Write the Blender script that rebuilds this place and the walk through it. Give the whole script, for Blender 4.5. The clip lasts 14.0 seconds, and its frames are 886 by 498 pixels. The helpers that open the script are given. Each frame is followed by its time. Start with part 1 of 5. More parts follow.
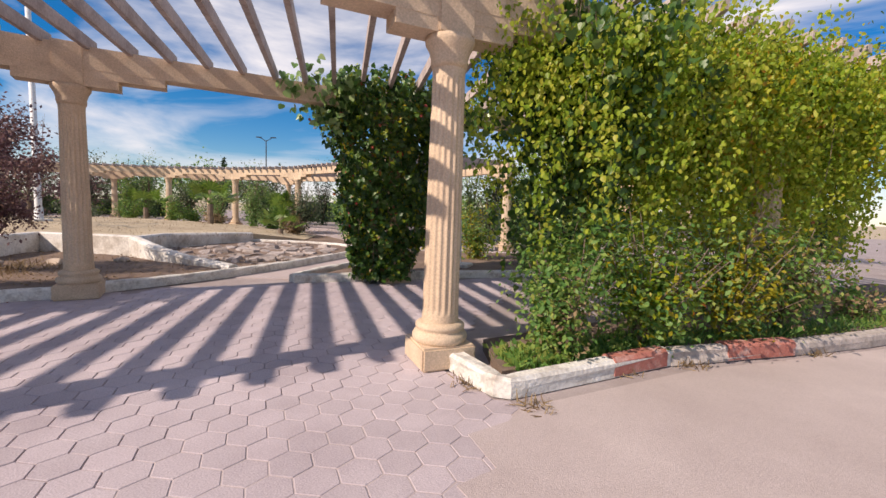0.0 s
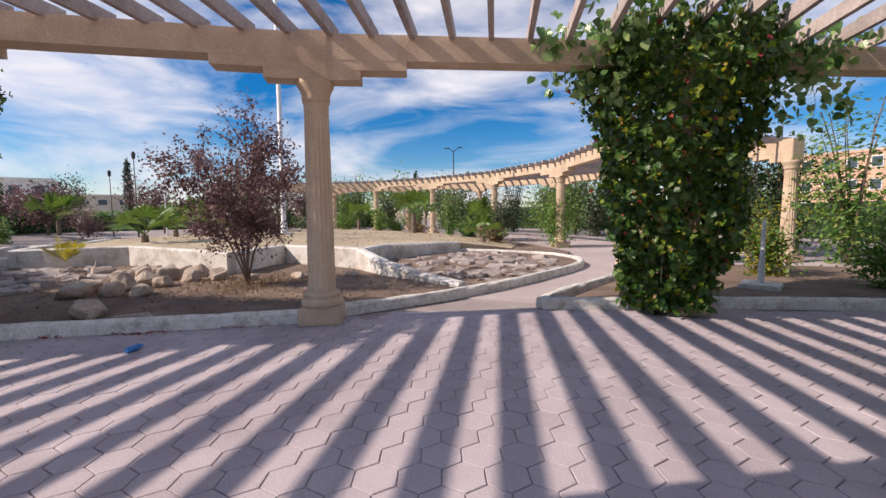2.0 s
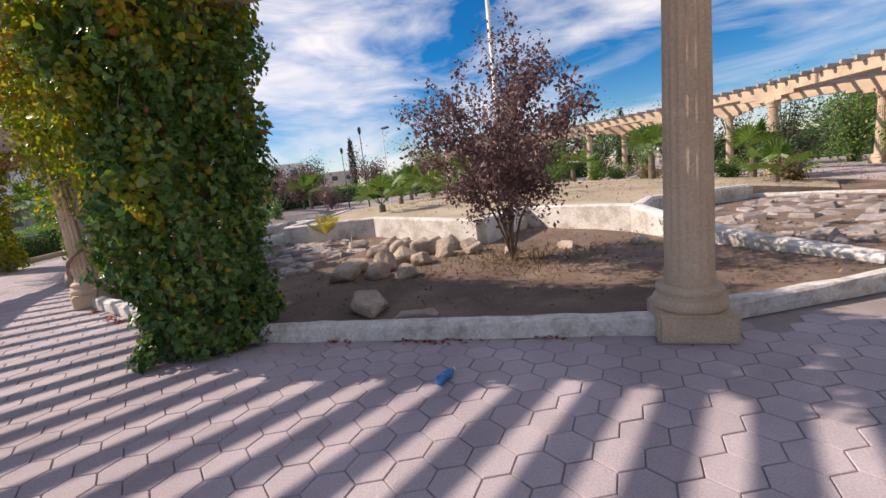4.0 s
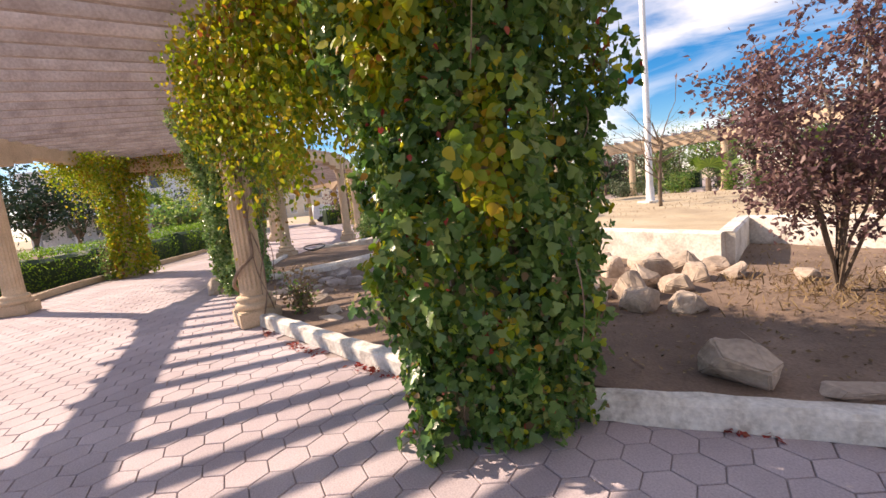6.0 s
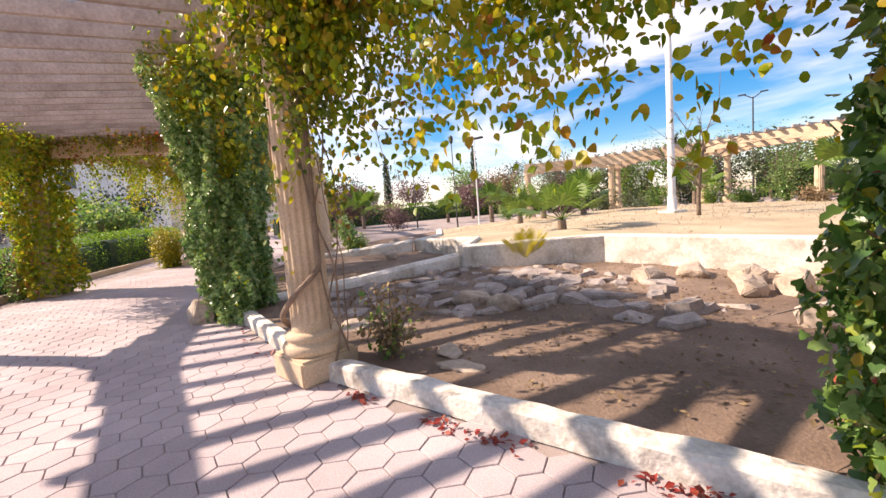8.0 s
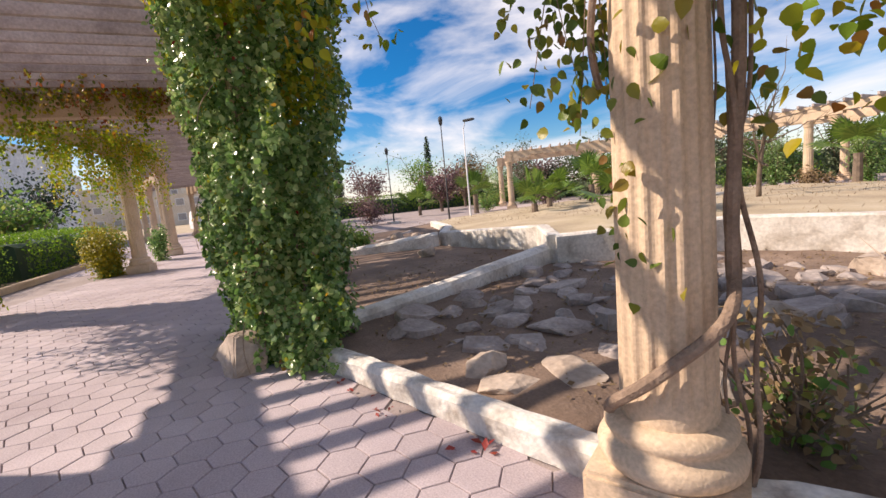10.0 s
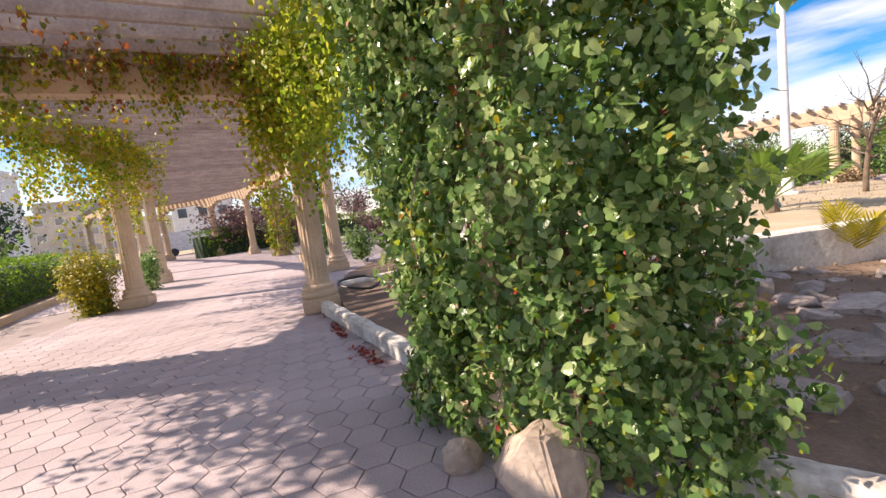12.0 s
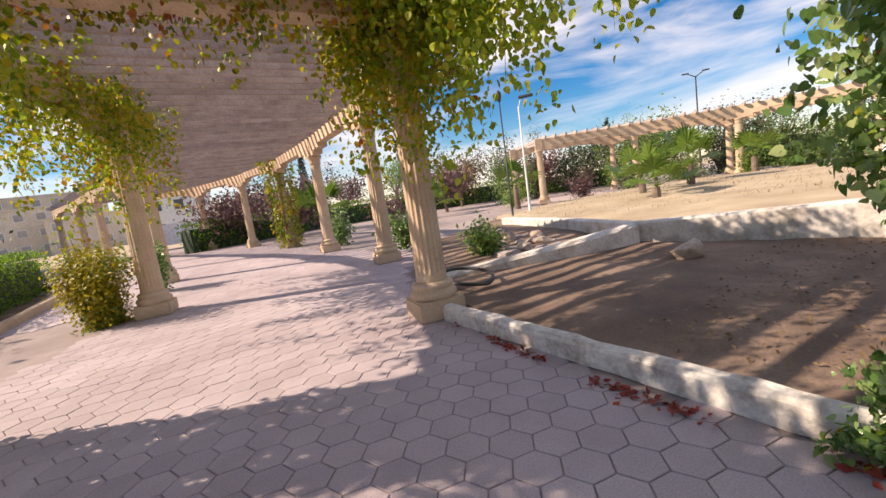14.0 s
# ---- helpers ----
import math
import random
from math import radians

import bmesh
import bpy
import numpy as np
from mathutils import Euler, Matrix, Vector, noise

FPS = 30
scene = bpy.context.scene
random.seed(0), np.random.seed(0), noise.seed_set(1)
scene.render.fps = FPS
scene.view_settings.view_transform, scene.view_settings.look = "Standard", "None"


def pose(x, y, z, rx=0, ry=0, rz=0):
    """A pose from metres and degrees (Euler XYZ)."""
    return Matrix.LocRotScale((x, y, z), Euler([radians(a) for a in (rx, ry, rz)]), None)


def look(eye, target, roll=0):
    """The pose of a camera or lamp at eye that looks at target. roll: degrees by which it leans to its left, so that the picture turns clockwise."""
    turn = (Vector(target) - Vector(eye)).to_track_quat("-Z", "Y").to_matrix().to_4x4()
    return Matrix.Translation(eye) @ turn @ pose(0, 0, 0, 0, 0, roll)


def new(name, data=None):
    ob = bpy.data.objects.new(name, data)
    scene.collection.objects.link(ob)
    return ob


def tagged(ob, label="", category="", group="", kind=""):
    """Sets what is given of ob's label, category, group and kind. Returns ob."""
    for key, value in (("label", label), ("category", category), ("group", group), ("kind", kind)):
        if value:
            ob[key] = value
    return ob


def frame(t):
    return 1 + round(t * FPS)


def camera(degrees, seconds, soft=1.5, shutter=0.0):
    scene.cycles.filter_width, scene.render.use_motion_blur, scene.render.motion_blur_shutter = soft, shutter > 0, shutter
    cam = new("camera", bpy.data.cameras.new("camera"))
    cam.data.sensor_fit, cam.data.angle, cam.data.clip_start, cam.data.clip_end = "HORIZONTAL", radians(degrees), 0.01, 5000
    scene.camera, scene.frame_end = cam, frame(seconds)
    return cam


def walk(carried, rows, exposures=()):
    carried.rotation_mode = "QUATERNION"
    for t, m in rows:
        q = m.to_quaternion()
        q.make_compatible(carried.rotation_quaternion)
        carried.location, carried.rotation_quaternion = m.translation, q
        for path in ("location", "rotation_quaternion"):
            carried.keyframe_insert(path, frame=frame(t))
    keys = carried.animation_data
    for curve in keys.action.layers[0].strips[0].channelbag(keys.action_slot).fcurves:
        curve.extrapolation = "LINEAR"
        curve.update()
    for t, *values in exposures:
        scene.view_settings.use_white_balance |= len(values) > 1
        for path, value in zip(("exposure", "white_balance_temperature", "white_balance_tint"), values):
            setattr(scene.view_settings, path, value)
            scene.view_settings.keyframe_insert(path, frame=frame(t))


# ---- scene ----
cam = camera(92.8, 14.0)
PATH = [
    (0, (0.036, -0.095, 1.549), (-0.652, 1.774, 1.361), 2.1),
    (0.5, (-0.469, 0.236, 1.525), (-1.401, 1.995, 1.326), -0.2),
    (1, (-1.114, 0.49, 1.48), (-2.329, 2.064, 1.274), -0.2),
    (1.5, (-1.738, 0.753, 1.459), (-2.993, 2.283, 1.168), -3.1),
    (2, (-2.332, 0.999, 1.474), (-3.698, 2.449, 1.298), -0.4),
    (2.5, (-2.986, 1.175, 1.435), (-4.356, 2.621, 1.262), -0.5),
    (3, (-3.713, 1.321, 1.428), (-5.374, 2.419, 1.241), -2.4),
    (3.2, (-4.034, 1.309, 1.448), (-5.748, 2.307, 1.191), -4.2),
    (5.3, (-6.451, -0.141, 1.506), (-8.373, 0.301, 1.174), -3.4),
    (5.5, (-6.727, -0.315, 1.504), (-8.65, 0.126, 1.176), -2.6),
    (6, (-7.342, -0.755, 1.55), (-9.273, -0.302, 1.298), -6.1),
    (6.5, (-8.002, -1.242, 1.494), (-9.926, -0.741, 1.277), -4.3),
    (7, (-8.788, -1.566, 1.465), (-10.691, -1.0, 1.224), -4.9),
    (7.2, (-8.988, -1.725, 1.47), (-10.89, -1.142, 1.266), -4.3),
    (9.3, (-11.877, -3.217, 1.414), (-13.572, -2.194, 1.129), -6.1),
    (9.5, (-12.201, -3.343, 1.414), (-13.89, -2.304, 1.157), -5.7),
    (10, (-12.885, -3.664, 1.399), (-14.597, -2.666, 1.136), -5.6),
    (10.5, (-13.685, -3.952, 1.386), (-15.377, -2.928, 1.094), -6.6),
    (11, (-14.307, -4.279, 1.391), (-15.914, -3.138, 1.051), -5.7),
    (11.5, (-15.016, -4.503, 1.419), (-16.593, -3.318, 1.088), -8.7),
    (12, (-15.703, -4.772, 1.4), (-17.331, -3.629, 1.197), -7.1),
    (12.5, (-16.377, -4.969, 1.392), (-18.01, -3.839, 1.151), -7.6),
    (13, (-16.944, -5.223, 1.433), (-18.57, -4.086, 1.181), -7.7),
    (13.5, (-17.573, -5.379, 1.408), (-19.192, -4.244, 1.107), -8.4),
    (14, (-18.307, -5.507, 1.442), (-19.87, -4.289, 1.174), -8.2),
]
walk(cam, [(t, look(eye, aim, roll)) for t, eye, aim, roll in PATH], exposures=((0.0, 0.1, 7450, 20), (3.0, 0.06, 6950, 19), (5.5, 0.5, 8100, 22), (7.0, 1.0, 8400, 23), (9.5, 0.4, 7700, 21), (11.0, 0.32, 7750, 20), (12.2, 0.8, 7950, 22), (13.0, 0.88, 8000, 22), (14.0, 0.45, 8250, 22)))

# ---- light ----
SUN_EL, SUN_AZ = 37.0, 215.6   # azimuth clockwise from +y
world = bpy.data.worlds.new("world")
scene.world = world
world.use_nodes = True
wt = world.node_tree
wt.nodes.clear()
w_out = wt.nodes.new("ShaderNodeOutputWorld")
w_bg = wt.nodes.new("ShaderNodeBackground")
w_sky = wt.nodes.new("ShaderNodeTexSky")
w_sky.sky_type = "NISHITA"
w_sky.sun_disc = False
w_sky.sun_elevation, w_sky.sun_rotation = radians(SUN_EL), radians(SUN_AZ)
w_sky.air_density, w_sky.dust_density, w_sky.ozone_density = 1.0, 0.0, 6.0
w_co = wt.nodes.new("ShaderNodeTexCoord")
w_map = wt.nodes.new("ShaderNodeMapping")
w_map.inputs["Rotation"].default_value = (0.0, 0.0, radians(35))
w_map.inputs["Scale"].default_value = (1.0, 2.3, 6.5)
w_n = wt.nodes.new("ShaderNodeTexNoise")
w_n.inputs["Scale"].default_value, w_n.inputs["Detail"].default_value = 1.7, 9.0
w_n.inputs["Roughness"].default_value, w_n.inputs["Distortion"].default_value = 0.55, 0.5
w_ramp = wt.nodes.new("ShaderNodeValToRGB")
w_ramp.color_ramp.elements[0].position, w_ramp.color_ramp.elements[1].position = 0.40, 0.72
w_mix = wt.nodes.new("ShaderNodeMix")
w_mix.data_type = "RGBA"
w_mix.inputs["B"].default_value = (7.6, 8.1, 8.8, 1)
wt.links.new(w_co.outputs["Generated"], w_map.inputs["Vector"])
wt.links.new(w_map.outputs["Vector"], w_n.inputs["Vector"])
wt.links.new(w_n.outputs["Fac"], w_ramp.inputs["Fac"])
wt.links.new(w_ramp.outputs["Color"], w_mix.inputs["Factor"])
w_sat = wt.nodes.new("ShaderNodeHueSaturation")
w_sat.inputs["Saturation"].default_value, w_sat.inputs["Hue"].default_value = 1.4, 0.502
wt.links.new(w_sky.outputs["Color"], w_sat.inputs["Color"])
wt.links.new(w_sat.outputs["Color"], w_mix.inputs["A"])
wt.links.new(w_mix.outputs["Result"], w_bg.inputs["Color"])
wt.links.new(w_bg.outputs["Background"], w_out.inputs["Surface"])
w_bg.inputs["Strength"].default_value = 0.112
sun = new("sun", bpy.data.lights.new("sun", "SUN"))
sun.data.energy, sun.data.angle, sun.data.color = 4.8, radians(0.55), (1.0, 0.94, 0.85)
_a, _e = radians(SUN_AZ), radians(SUN_EL)
_d = Vector((math.sin(_a) * math.cos(_e), math.cos(_a) * math.cos(_e), math.sin(_e)))
sun.matrix_world = look(_d * 60, (0, 0, 0))


# ---- materials ----
def surface(name, base, dark, light, grain=40.0, stain=1.2, rough=0.85, bump=0.3, island=0.0, obj_var=0.0, metal=0.0):
    """Plain mineral, wood or metal surface: stains at a large scale, grain at a small one, a fine relief."""
    m = bpy.data.materials.new(name)
    m.use_nodes = True
    t = m.node_tree
    b = t.nodes["Principled BSDF"]
    b.inputs["Roughness"].default_value, b.inputs["Metallic"].default_value = rough, metal
    co = t.nodes.new("ShaderNodeTexCoord")
    src = t.nodes.new("ShaderNodeNewGeometry").outputs["Position"]
    n1 = t.nodes.new("ShaderNodeTexNoise")
    n1.inputs["Scale"].default_value, n1.inputs["Detail"].default_value, n1.inputs["Roughness"].default_value = stain, 8.0, 0.65
    n2 = t.nodes.new("ShaderNodeTexNoise")
    n2.inputs["Scale"].default_value, n2.inputs["Detail"].default_value = grain, 4.0
    t.links.new(src, n1.inputs["Vector"])
    t.links.new(src, n2.inputs["Vector"])
    r1 = t.nodes.new("ShaderNodeValToRGB")
    els = r1.color_ramp.elements
    els[0].position, els[0].color = 0.3, (*dark, 1)
    els[1].position, els[1].color = 0.72, (*light, 1)
    mid = els.new(0.52)
    mid.color = (*base, 1)
    t.links.new(n1.outputs["Fac"], r1.inputs["Fac"])
    mul = t.nodes.new("ShaderNodeMix")
    mul.data_type, mul.blend_type = "RGBA", "MULTIPLY"
    mul.inputs["Factor"].default_value = 1.0
    r2 = t.nodes.new("ShaderNodeMapRange")
    r2.inputs["From Min"].default_value, r2.inputs["From Max"].default_value = 0.25, 0.75
    r2.inputs["To Min"].default_value, r2.inputs["To Max"].default_value = 0.78, 1.15
    t.links.new(n2.outputs["Fac"], r2.inputs["Value"])
    t.links.new(r1.outputs["Color"], mul.inputs["A"])
    t.links.new(r2.outputs["Result"], mul.inputs["B"])
    col = mul.outputs["Result"]
    if island or obj_var:
        rnd = t.nodes.new("ShaderNodeNewGeometry").outputs["Random Per Island"] if island else t.nodes.new("ShaderNodeObjectInfo").outputs["Random"]
        amt = island or obj_var
        r3 = t.nodes.new("ShaderNodeMapRange")
        r3.inputs["To Min"].default_value, r3.inputs["To Max"].default_value = 1 - amt, 1 + amt
        t.links.new(rnd, r3.inputs["Value"])
        m3 = t.nodes.new("ShaderNodeMix")
        m3.data_type, m3.blend_type = "RGBA", "MULTIPLY"
        m3.inputs["Factor"].default_value = 1.0
        t.links.new(col, m3.inputs["A"])
        t.links.new(r3.outputs["Result"], m3.inputs["B"])
        col = m3.outputs["Result"]
    t.links.new(col, b.inputs["Base Color"])
    bp = t.nodes.new("ShaderNodeBump")
    bp.inputs["Strength"].default_value, bp.inputs["Distance"].default_value = bump, 0.01
    t.links.new(n2.outputs["Fac"], bp.inputs["Height"])
    t.links.new(bp.outputs["Normal"], b.inputs["Normal"])
    return m


def leafy(name, colours, through_light=0.35, rough=0.5, scale=1.6):
    """Leaf material: one of several colours per leaf, patches of them over the plant, light shining through."""
    m = bpy.data.materials.new(name)
    m.use_nodes = True
    t = m.node_tree
    b = t.nodes["Principled BSDF"]
    b.inputs["Roughness"].default_value = rough
    geo = t.nodes.new("ShaderNodeNewGeometry")
    n = t.nodes.new("ShaderNodeTexNoise")
    n.inputs["Scale"].default_value, n.inputs["Detail"].default_value = scale, 3.0
    t.links.new(geo.outputs["Position"], n.inputs["Vector"])
    add = t.nodes.new("ShaderNodeMath")
    add.operation = "MULTIPLY_ADD"
    add.inputs[1].default_value, add.inputs[2].default_value = 0.55, -0.05
    t.links.new(geo.outputs["Random Per Island"], add.inputs[0])
    s = t.nodes.new("ShaderNodeMath")
    s.operation = "MULTIPLY_ADD"
    s.inputs[1].default_value = 0.55
    t.links.new(n.outputs["Fac"], s.inputs[0])
    t.links.new(add.outputs[0], s.inputs[2])
    r = t.nodes.new("ShaderNodeValToRGB")
    els = r.color_ramp.elements
    els[0].position, els[0].color = 0.12, (*colours[0], 1)
    els[1].position, els[1].color = 0.88, (*colours[-1], 1)
    for i, c in enumerate(colours[1:-1]):
        e = els.new(0.12 + 0.76 * (i + 1) / (len(colours) - 1))
        e.color = (*c, 1)
    t.links.new(s.outputs[0], r.inputs["Fac"])
    fine = t.nodes.new("ShaderNodeTexNoise")
    fine.inputs["Scale"].default_value, fine.inputs["Detail"].default_value = 45.0, 3.0
    t.links.new(geo.outputs["Position"], fine.inputs["Vector"])
    bp = t.nodes.new("ShaderNodeBump")
    bp.inputs["Strength"].default_value, bp.inputs["Distance"].default_value = 0.35, 0.01
    t.links.new(fine.outputs["Fac"], bp.inputs["Height"])
    t.links.new(bp.outputs["Normal"], b.inputs["Normal"])
    t.links.new(r.outputs["Color"], b.inputs["Base Color"])
    tr = t.nodes.new("ShaderNodeBsdfTranslucent")
    t.links.new(r.outputs["Color"], tr.inputs["Color"])
    mx = t.nodes.new("ShaderNodeMixShader")
    mx.inputs["Fac"].default_value = through_light
    t.links.new(b.outputs["BSDF"], mx.inputs[1])
    t.links.new(tr.outputs["BSDF"], mx.inputs[2])
    t.links.new(mx.outputs["Shader"], t.nodes["Material Output"].inputs["Surface"])
    return m


M_STONE = surface("cast_stone", (0.62, 0.47, 0.33), (0.5, 0.37, 0.26), (0.72, 0.57, 0.42), 55, 1.6, 0.9, 0.35)
M_SLAT = surface("weathered_wood", (0.46, 0.38, 0.34), (0.32, 0.255, 0.225), (0.54, 0.47, 0.43), 30, 2.5, 0.85, 0.4, obj_var=0.12)
M_PAVER = surface("paver", (0.485, 0.416, 0.437), (0.39, 0.325, 0.345), (0.57, 0.495, 0.515), 90, 0.7, 0.9, 0.35, obj_var=0.07)
M_PAVER_FIELD = surface("paver_field", (0.485, 0.416, 0.437), (0.39, 0.325, 0.345), (0.57, 0.495, 0.515), 90, 0.7, 0.9, 0.35, island=0.07)
M_JOINT = surface("joint_sand", (0.37, 0.31, 0.30), (0.29, 0.235, 0.225), (0.46, 0.39, 0.37), 120, 1.0, 0.95, 0.5)
M_ROAD = surface("dusty_road", (0.48, 0.4, 0.385), (0.41, 0.335, 0.32), (0.56, 0.475, 0.455), 140, 0.5, 0.95, 0.4)
M_SOIL = surface("soil", (0.21, 0.145, 0.108), (0.13, 0.088, 0.066), (0.34, 0.245, 0.185), 45, 0.9, 1.0, 0.9)
M_DRY = surface("dry_grass_ground", (0.48, 0.39, 0.265), (0.36, 0.28, 0.19), (0.57, 0.48, 0.35), 60, 0.7, 1.0, 0.9)
M_KERB = surface("whitewashed_kerb", (0.72, 0.69, 0.63), (0.4, 0.35, 0.3), (0.79, 0.77, 0.73), 30, 5.0, 0.9, 0.8)
M_WALL = surface("whitewashed_wall", (0.74, 0.7, 0.64), (0.42, 0.36, 0.3), (0.83, 0.81, 0.77), 25, 2.4, 0.9, 0.5)
M_OLDKERB = surface("weathered_kerb", (0.47, 0.41, 0.37), (0.3, 0.26, 0.23), (0.6, 0.52, 0.48), 30, 5.0, 0.9, 0.8)
M_RED = surface("red_kerb_paint", (0.46, 0.17, 0.13), (0.4, 0.13, 0.1), (0.62, 0.45, 0.4), 40, 7.0, 0.85, 0.4)
M_ROCK = surface("limestone_rock", (0.48, 0.385, 0.31), (0.32, 0.25, 0.2), (0.62, 0.52, 0.43), 22, 2.4, 0.95, 0.9)
M_SLAB = surface("flagstone", (0.37, 0.315, 0.29), (0.23, 0.19, 0.17), (0.52, 0.455, 0.41), 30, 3.5, 0.95, 0.8, obj_var=0.15)
M_BARK = surface("bark", (0.2, 0.15, 0.11), (0.12, 0.09, 0.07), (0.29, 0.22, 0.17), 60, 6.0, 0.95, 0.9)
M_STEM = surface("vine_stem", (0.27, 0.19, 0.14), (0.16, 0.11, 0.08), (0.36, 0.27, 0.2), 70, 6.0, 0.95, 0.8)
M_POLE = surface("painted_pole", (0.74, 0.74, 0.73), (0.62, 0.61, 0.6), (0.8, 0.8, 0.8), 30, 2.0, 0.5, 0.1)
M_DARKMETAL = surface("dark_metal", (0.06, 0.06, 0.06), (0.04, 0.04, 0.04), (0.09, 0.09, 0.09), 30, 2.0, 0.5, 0.1, metal=0.6)
M_PLASTER = surface("pale_plaster", (0.66, 0.58, 0.48), (0.55, 0.47, 0.39), (0.74, 0.67, 0.58), 6, 0.3, 0.95, 0.1)
M_WHITEWALL = surface("white_plaster", (0.75, 0.75, 0.75), (0.66, 0.66, 0.66), (0.82, 0.82, 0.82), 6, 0.3, 0.9, 0.1)
M_GLASSDARK = surface("dark_glass", (0.06, 0.08, 0.1), (0.04, 0.05, 0.07), (0.09, 0.12, 0.15), 4, 0.5, 0.15, 0.0)
M_IVY = leafy("ivy_leaf", [(0.045, 0.11, 0.03), (0.11, 0.23, 0.06), (0.2, 0.35, 0.11), (0.34, 0.47, 0.19), (0.5, 0.55, 0.23)], 0.42, 0.24)
M_IVY_DEEP = leafy("deep_ivy_leaf", [(0.025, 0.075, 0.018), (0.06, 0.16, 0.035), (0.115, 0.24, 0.055), (0.19, 0.31, 0.085), (0.28, 0.34, 0.08)], 0.36, 0.3)
M_IVY_DARK = leafy("dark_ivy_leaf", [(0.015, 0.05, 0.012), (0.04, 0.11, 0.02), (0.08, 0.17, 0.03), (0.16, 0.23, 0.04)], 0.3, 0.4)
M_CREEPER = leafy("creeper_leaf", [(0.06, 0.13, 0.012), (0.15, 0.26, 0.015), (0.28, 0.37, 0.02), (0.4, 0.41, 0.022), (0.48, 0.36, 0.025), (0.42, 0.08, 0.03)], 0.5, 0.45)
M_CREEPER_RED = leafy("creeper_red_leaf", [(0.08, 0.12, 0.015), (0.18, 0.2, 0.02), (0.32, 0.2, 0.03), (0.36, 0.11, 0.03), (0.3, 0.05, 0.03)], 0.45, 0.45)
M_CREEPER_DARK = leafy("creeper_dark_leaf", [(0.04, 0.09, 0.015), (0.09, 0.16, 0.02), (0.17, 0.23, 0.03), (0.28, 0.24, 0.03), (0.26, 0.07, 0.04)], 0.35, 0.4)
M_CREEPER_GREEN = leafy("creeper_green_leaf", [(0.12, 0.24, 0.025), (0.29, 0.43, 0.04), (0.46, 0.53, 0.06), (0.6, 0.55, 0.08)], 0.58, 0.45)
M_SHRUB = leafy("shrub_leaf", [(0.055, 0.14, 0.035), (0.115, 0.27, 0.06), (0.24, 0.38, 0.085), (0.43, 0.42, 0.1)], 0.48, 0.5)
M_YELLOW = leafy("yellow_leaf", [(0.2, 0.22, 0.02), (0.38, 0.32, 0.02), (0.5, 0.42, 0.03)], 0.45, 0.5)
M_PLUM = leafy("plum_leaf", [(0.09, 0.05, 0.058), (0.16, 0.085, 0.095), (0.25, 0.145, 0.145), (0.36, 0.24, 0.18)], 0.35, 0.5)
M_HEDGE = leafy("hedge_leaf", [(0.06, 0.15, 0.015), (0.14, 0.29, 0.025), (0.29, 0.44, 0.04)], 0.55, 0.5)
M_PALM = leafy("palm_leaf", [(0.05, 0.12, 0.02), (0.12, 0.22, 0.03), (0.2, 0.3, 0.05)], 0.3, 0.45)
M_TWIG = leafy("dry_leaf", [(0.13, 0.08, 0.04), (0.25, 0.17, 0.09), (0.36, 0.27, 0.15)], 0.2, 0.8)
M_REDLEAF = leafy("fallen_red_leaf", [(0.2, 0.02, 0.02), (0.36, 0.04, 0.03), (0.3, 0.1, 0.05)], 0.2, 0.6)
M_OLIVE = leafy("olive_leaf", [(0.05, 0.08, 0.04), (0.1, 0.14, 0.07), (0.16, 0.2, 0.11)], 0.25, 0.55)
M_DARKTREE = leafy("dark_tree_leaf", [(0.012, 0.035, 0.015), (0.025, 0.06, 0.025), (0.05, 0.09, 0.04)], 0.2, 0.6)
# far window panes, greyed and paled: the haze of distance is in the colour
M_HAZEPANE = surface("haze_toned_glass", (0.36, 0.34, 0.33), (0.3, 0.28, 0.27), (0.42, 0.4, 0.38), 4, 0.5, 0.4, 0.0)
M_BLUE = surface("blue_plastic", (0.05, 0.25, 0.6), (0.03, 0.18, 0.5), (0.2, 0.45, 0.75), 20, 8.0, 0.25, 0.2)


# ---- builders ----
def mesh_of(name, verts, faces, mat=None, smooth=False):
    me = bpy.data.meshes.new(name)
    me.from_pydata([tuple(map(float, v)) for v in verts] if not isinstance(verts, np.ndarray) else verts.tolist(), [], faces if isinstance(faces, list) else faces.tolist())
    if mat:
        me.materials.append(mat)
    if smooth:
        me.polygons.foreach_set("use_smooth", [True] * len(me.polygons))
    me.update()
    return me


def part(name, bm, material, parent, label="", smooth=False):
    """Links a bmesh (or a mesh) as one object under a thing or a part."""
    if isinstance(bm, bmesh.types.BMesh):
        me = bpy.data.meshes.new(name)
        bm.to_mesh(me)
        bm.free()
        if smooth:
            me.polygons.foreach_set("use_smooth", [True] * len(me.polygons))
    else:
        me = bm
    if material and not me.materials:
        me.materials.append(material)
    ob = new(name, me)
    ob.parent = parent
    if label:
        ob["label"] = label
    return ob


def thing(name, place, label, category, group="", rz=0.0):
    ob = new(name)
    ob.empty_display_size = 0.1
    ob.matrix_basis = pose(place[0], place[1], place[2], 0, 0, rz)
    return tagged(ob, label, category, group)


def block(sx, sy, sz, at=(0, 0, 0), bevel=0.01, rz=0.0):
    bm = bmesh.new()
    bmesh.ops.create_cube(bm, size=1)
    bmesh.ops.scale(bm, vec=(sx, sy, sz), verts=bm.verts)
    if bevel:
        bmesh.ops.bevel(bm, geom=bm.edges[:], offset=bevel, segments=2, affect="EDGES")
    bmesh.ops.transform(bm, matrix=pose(at[0], at[1], at[2], 0, 0, rz), verts=bm.verts)
    return bm


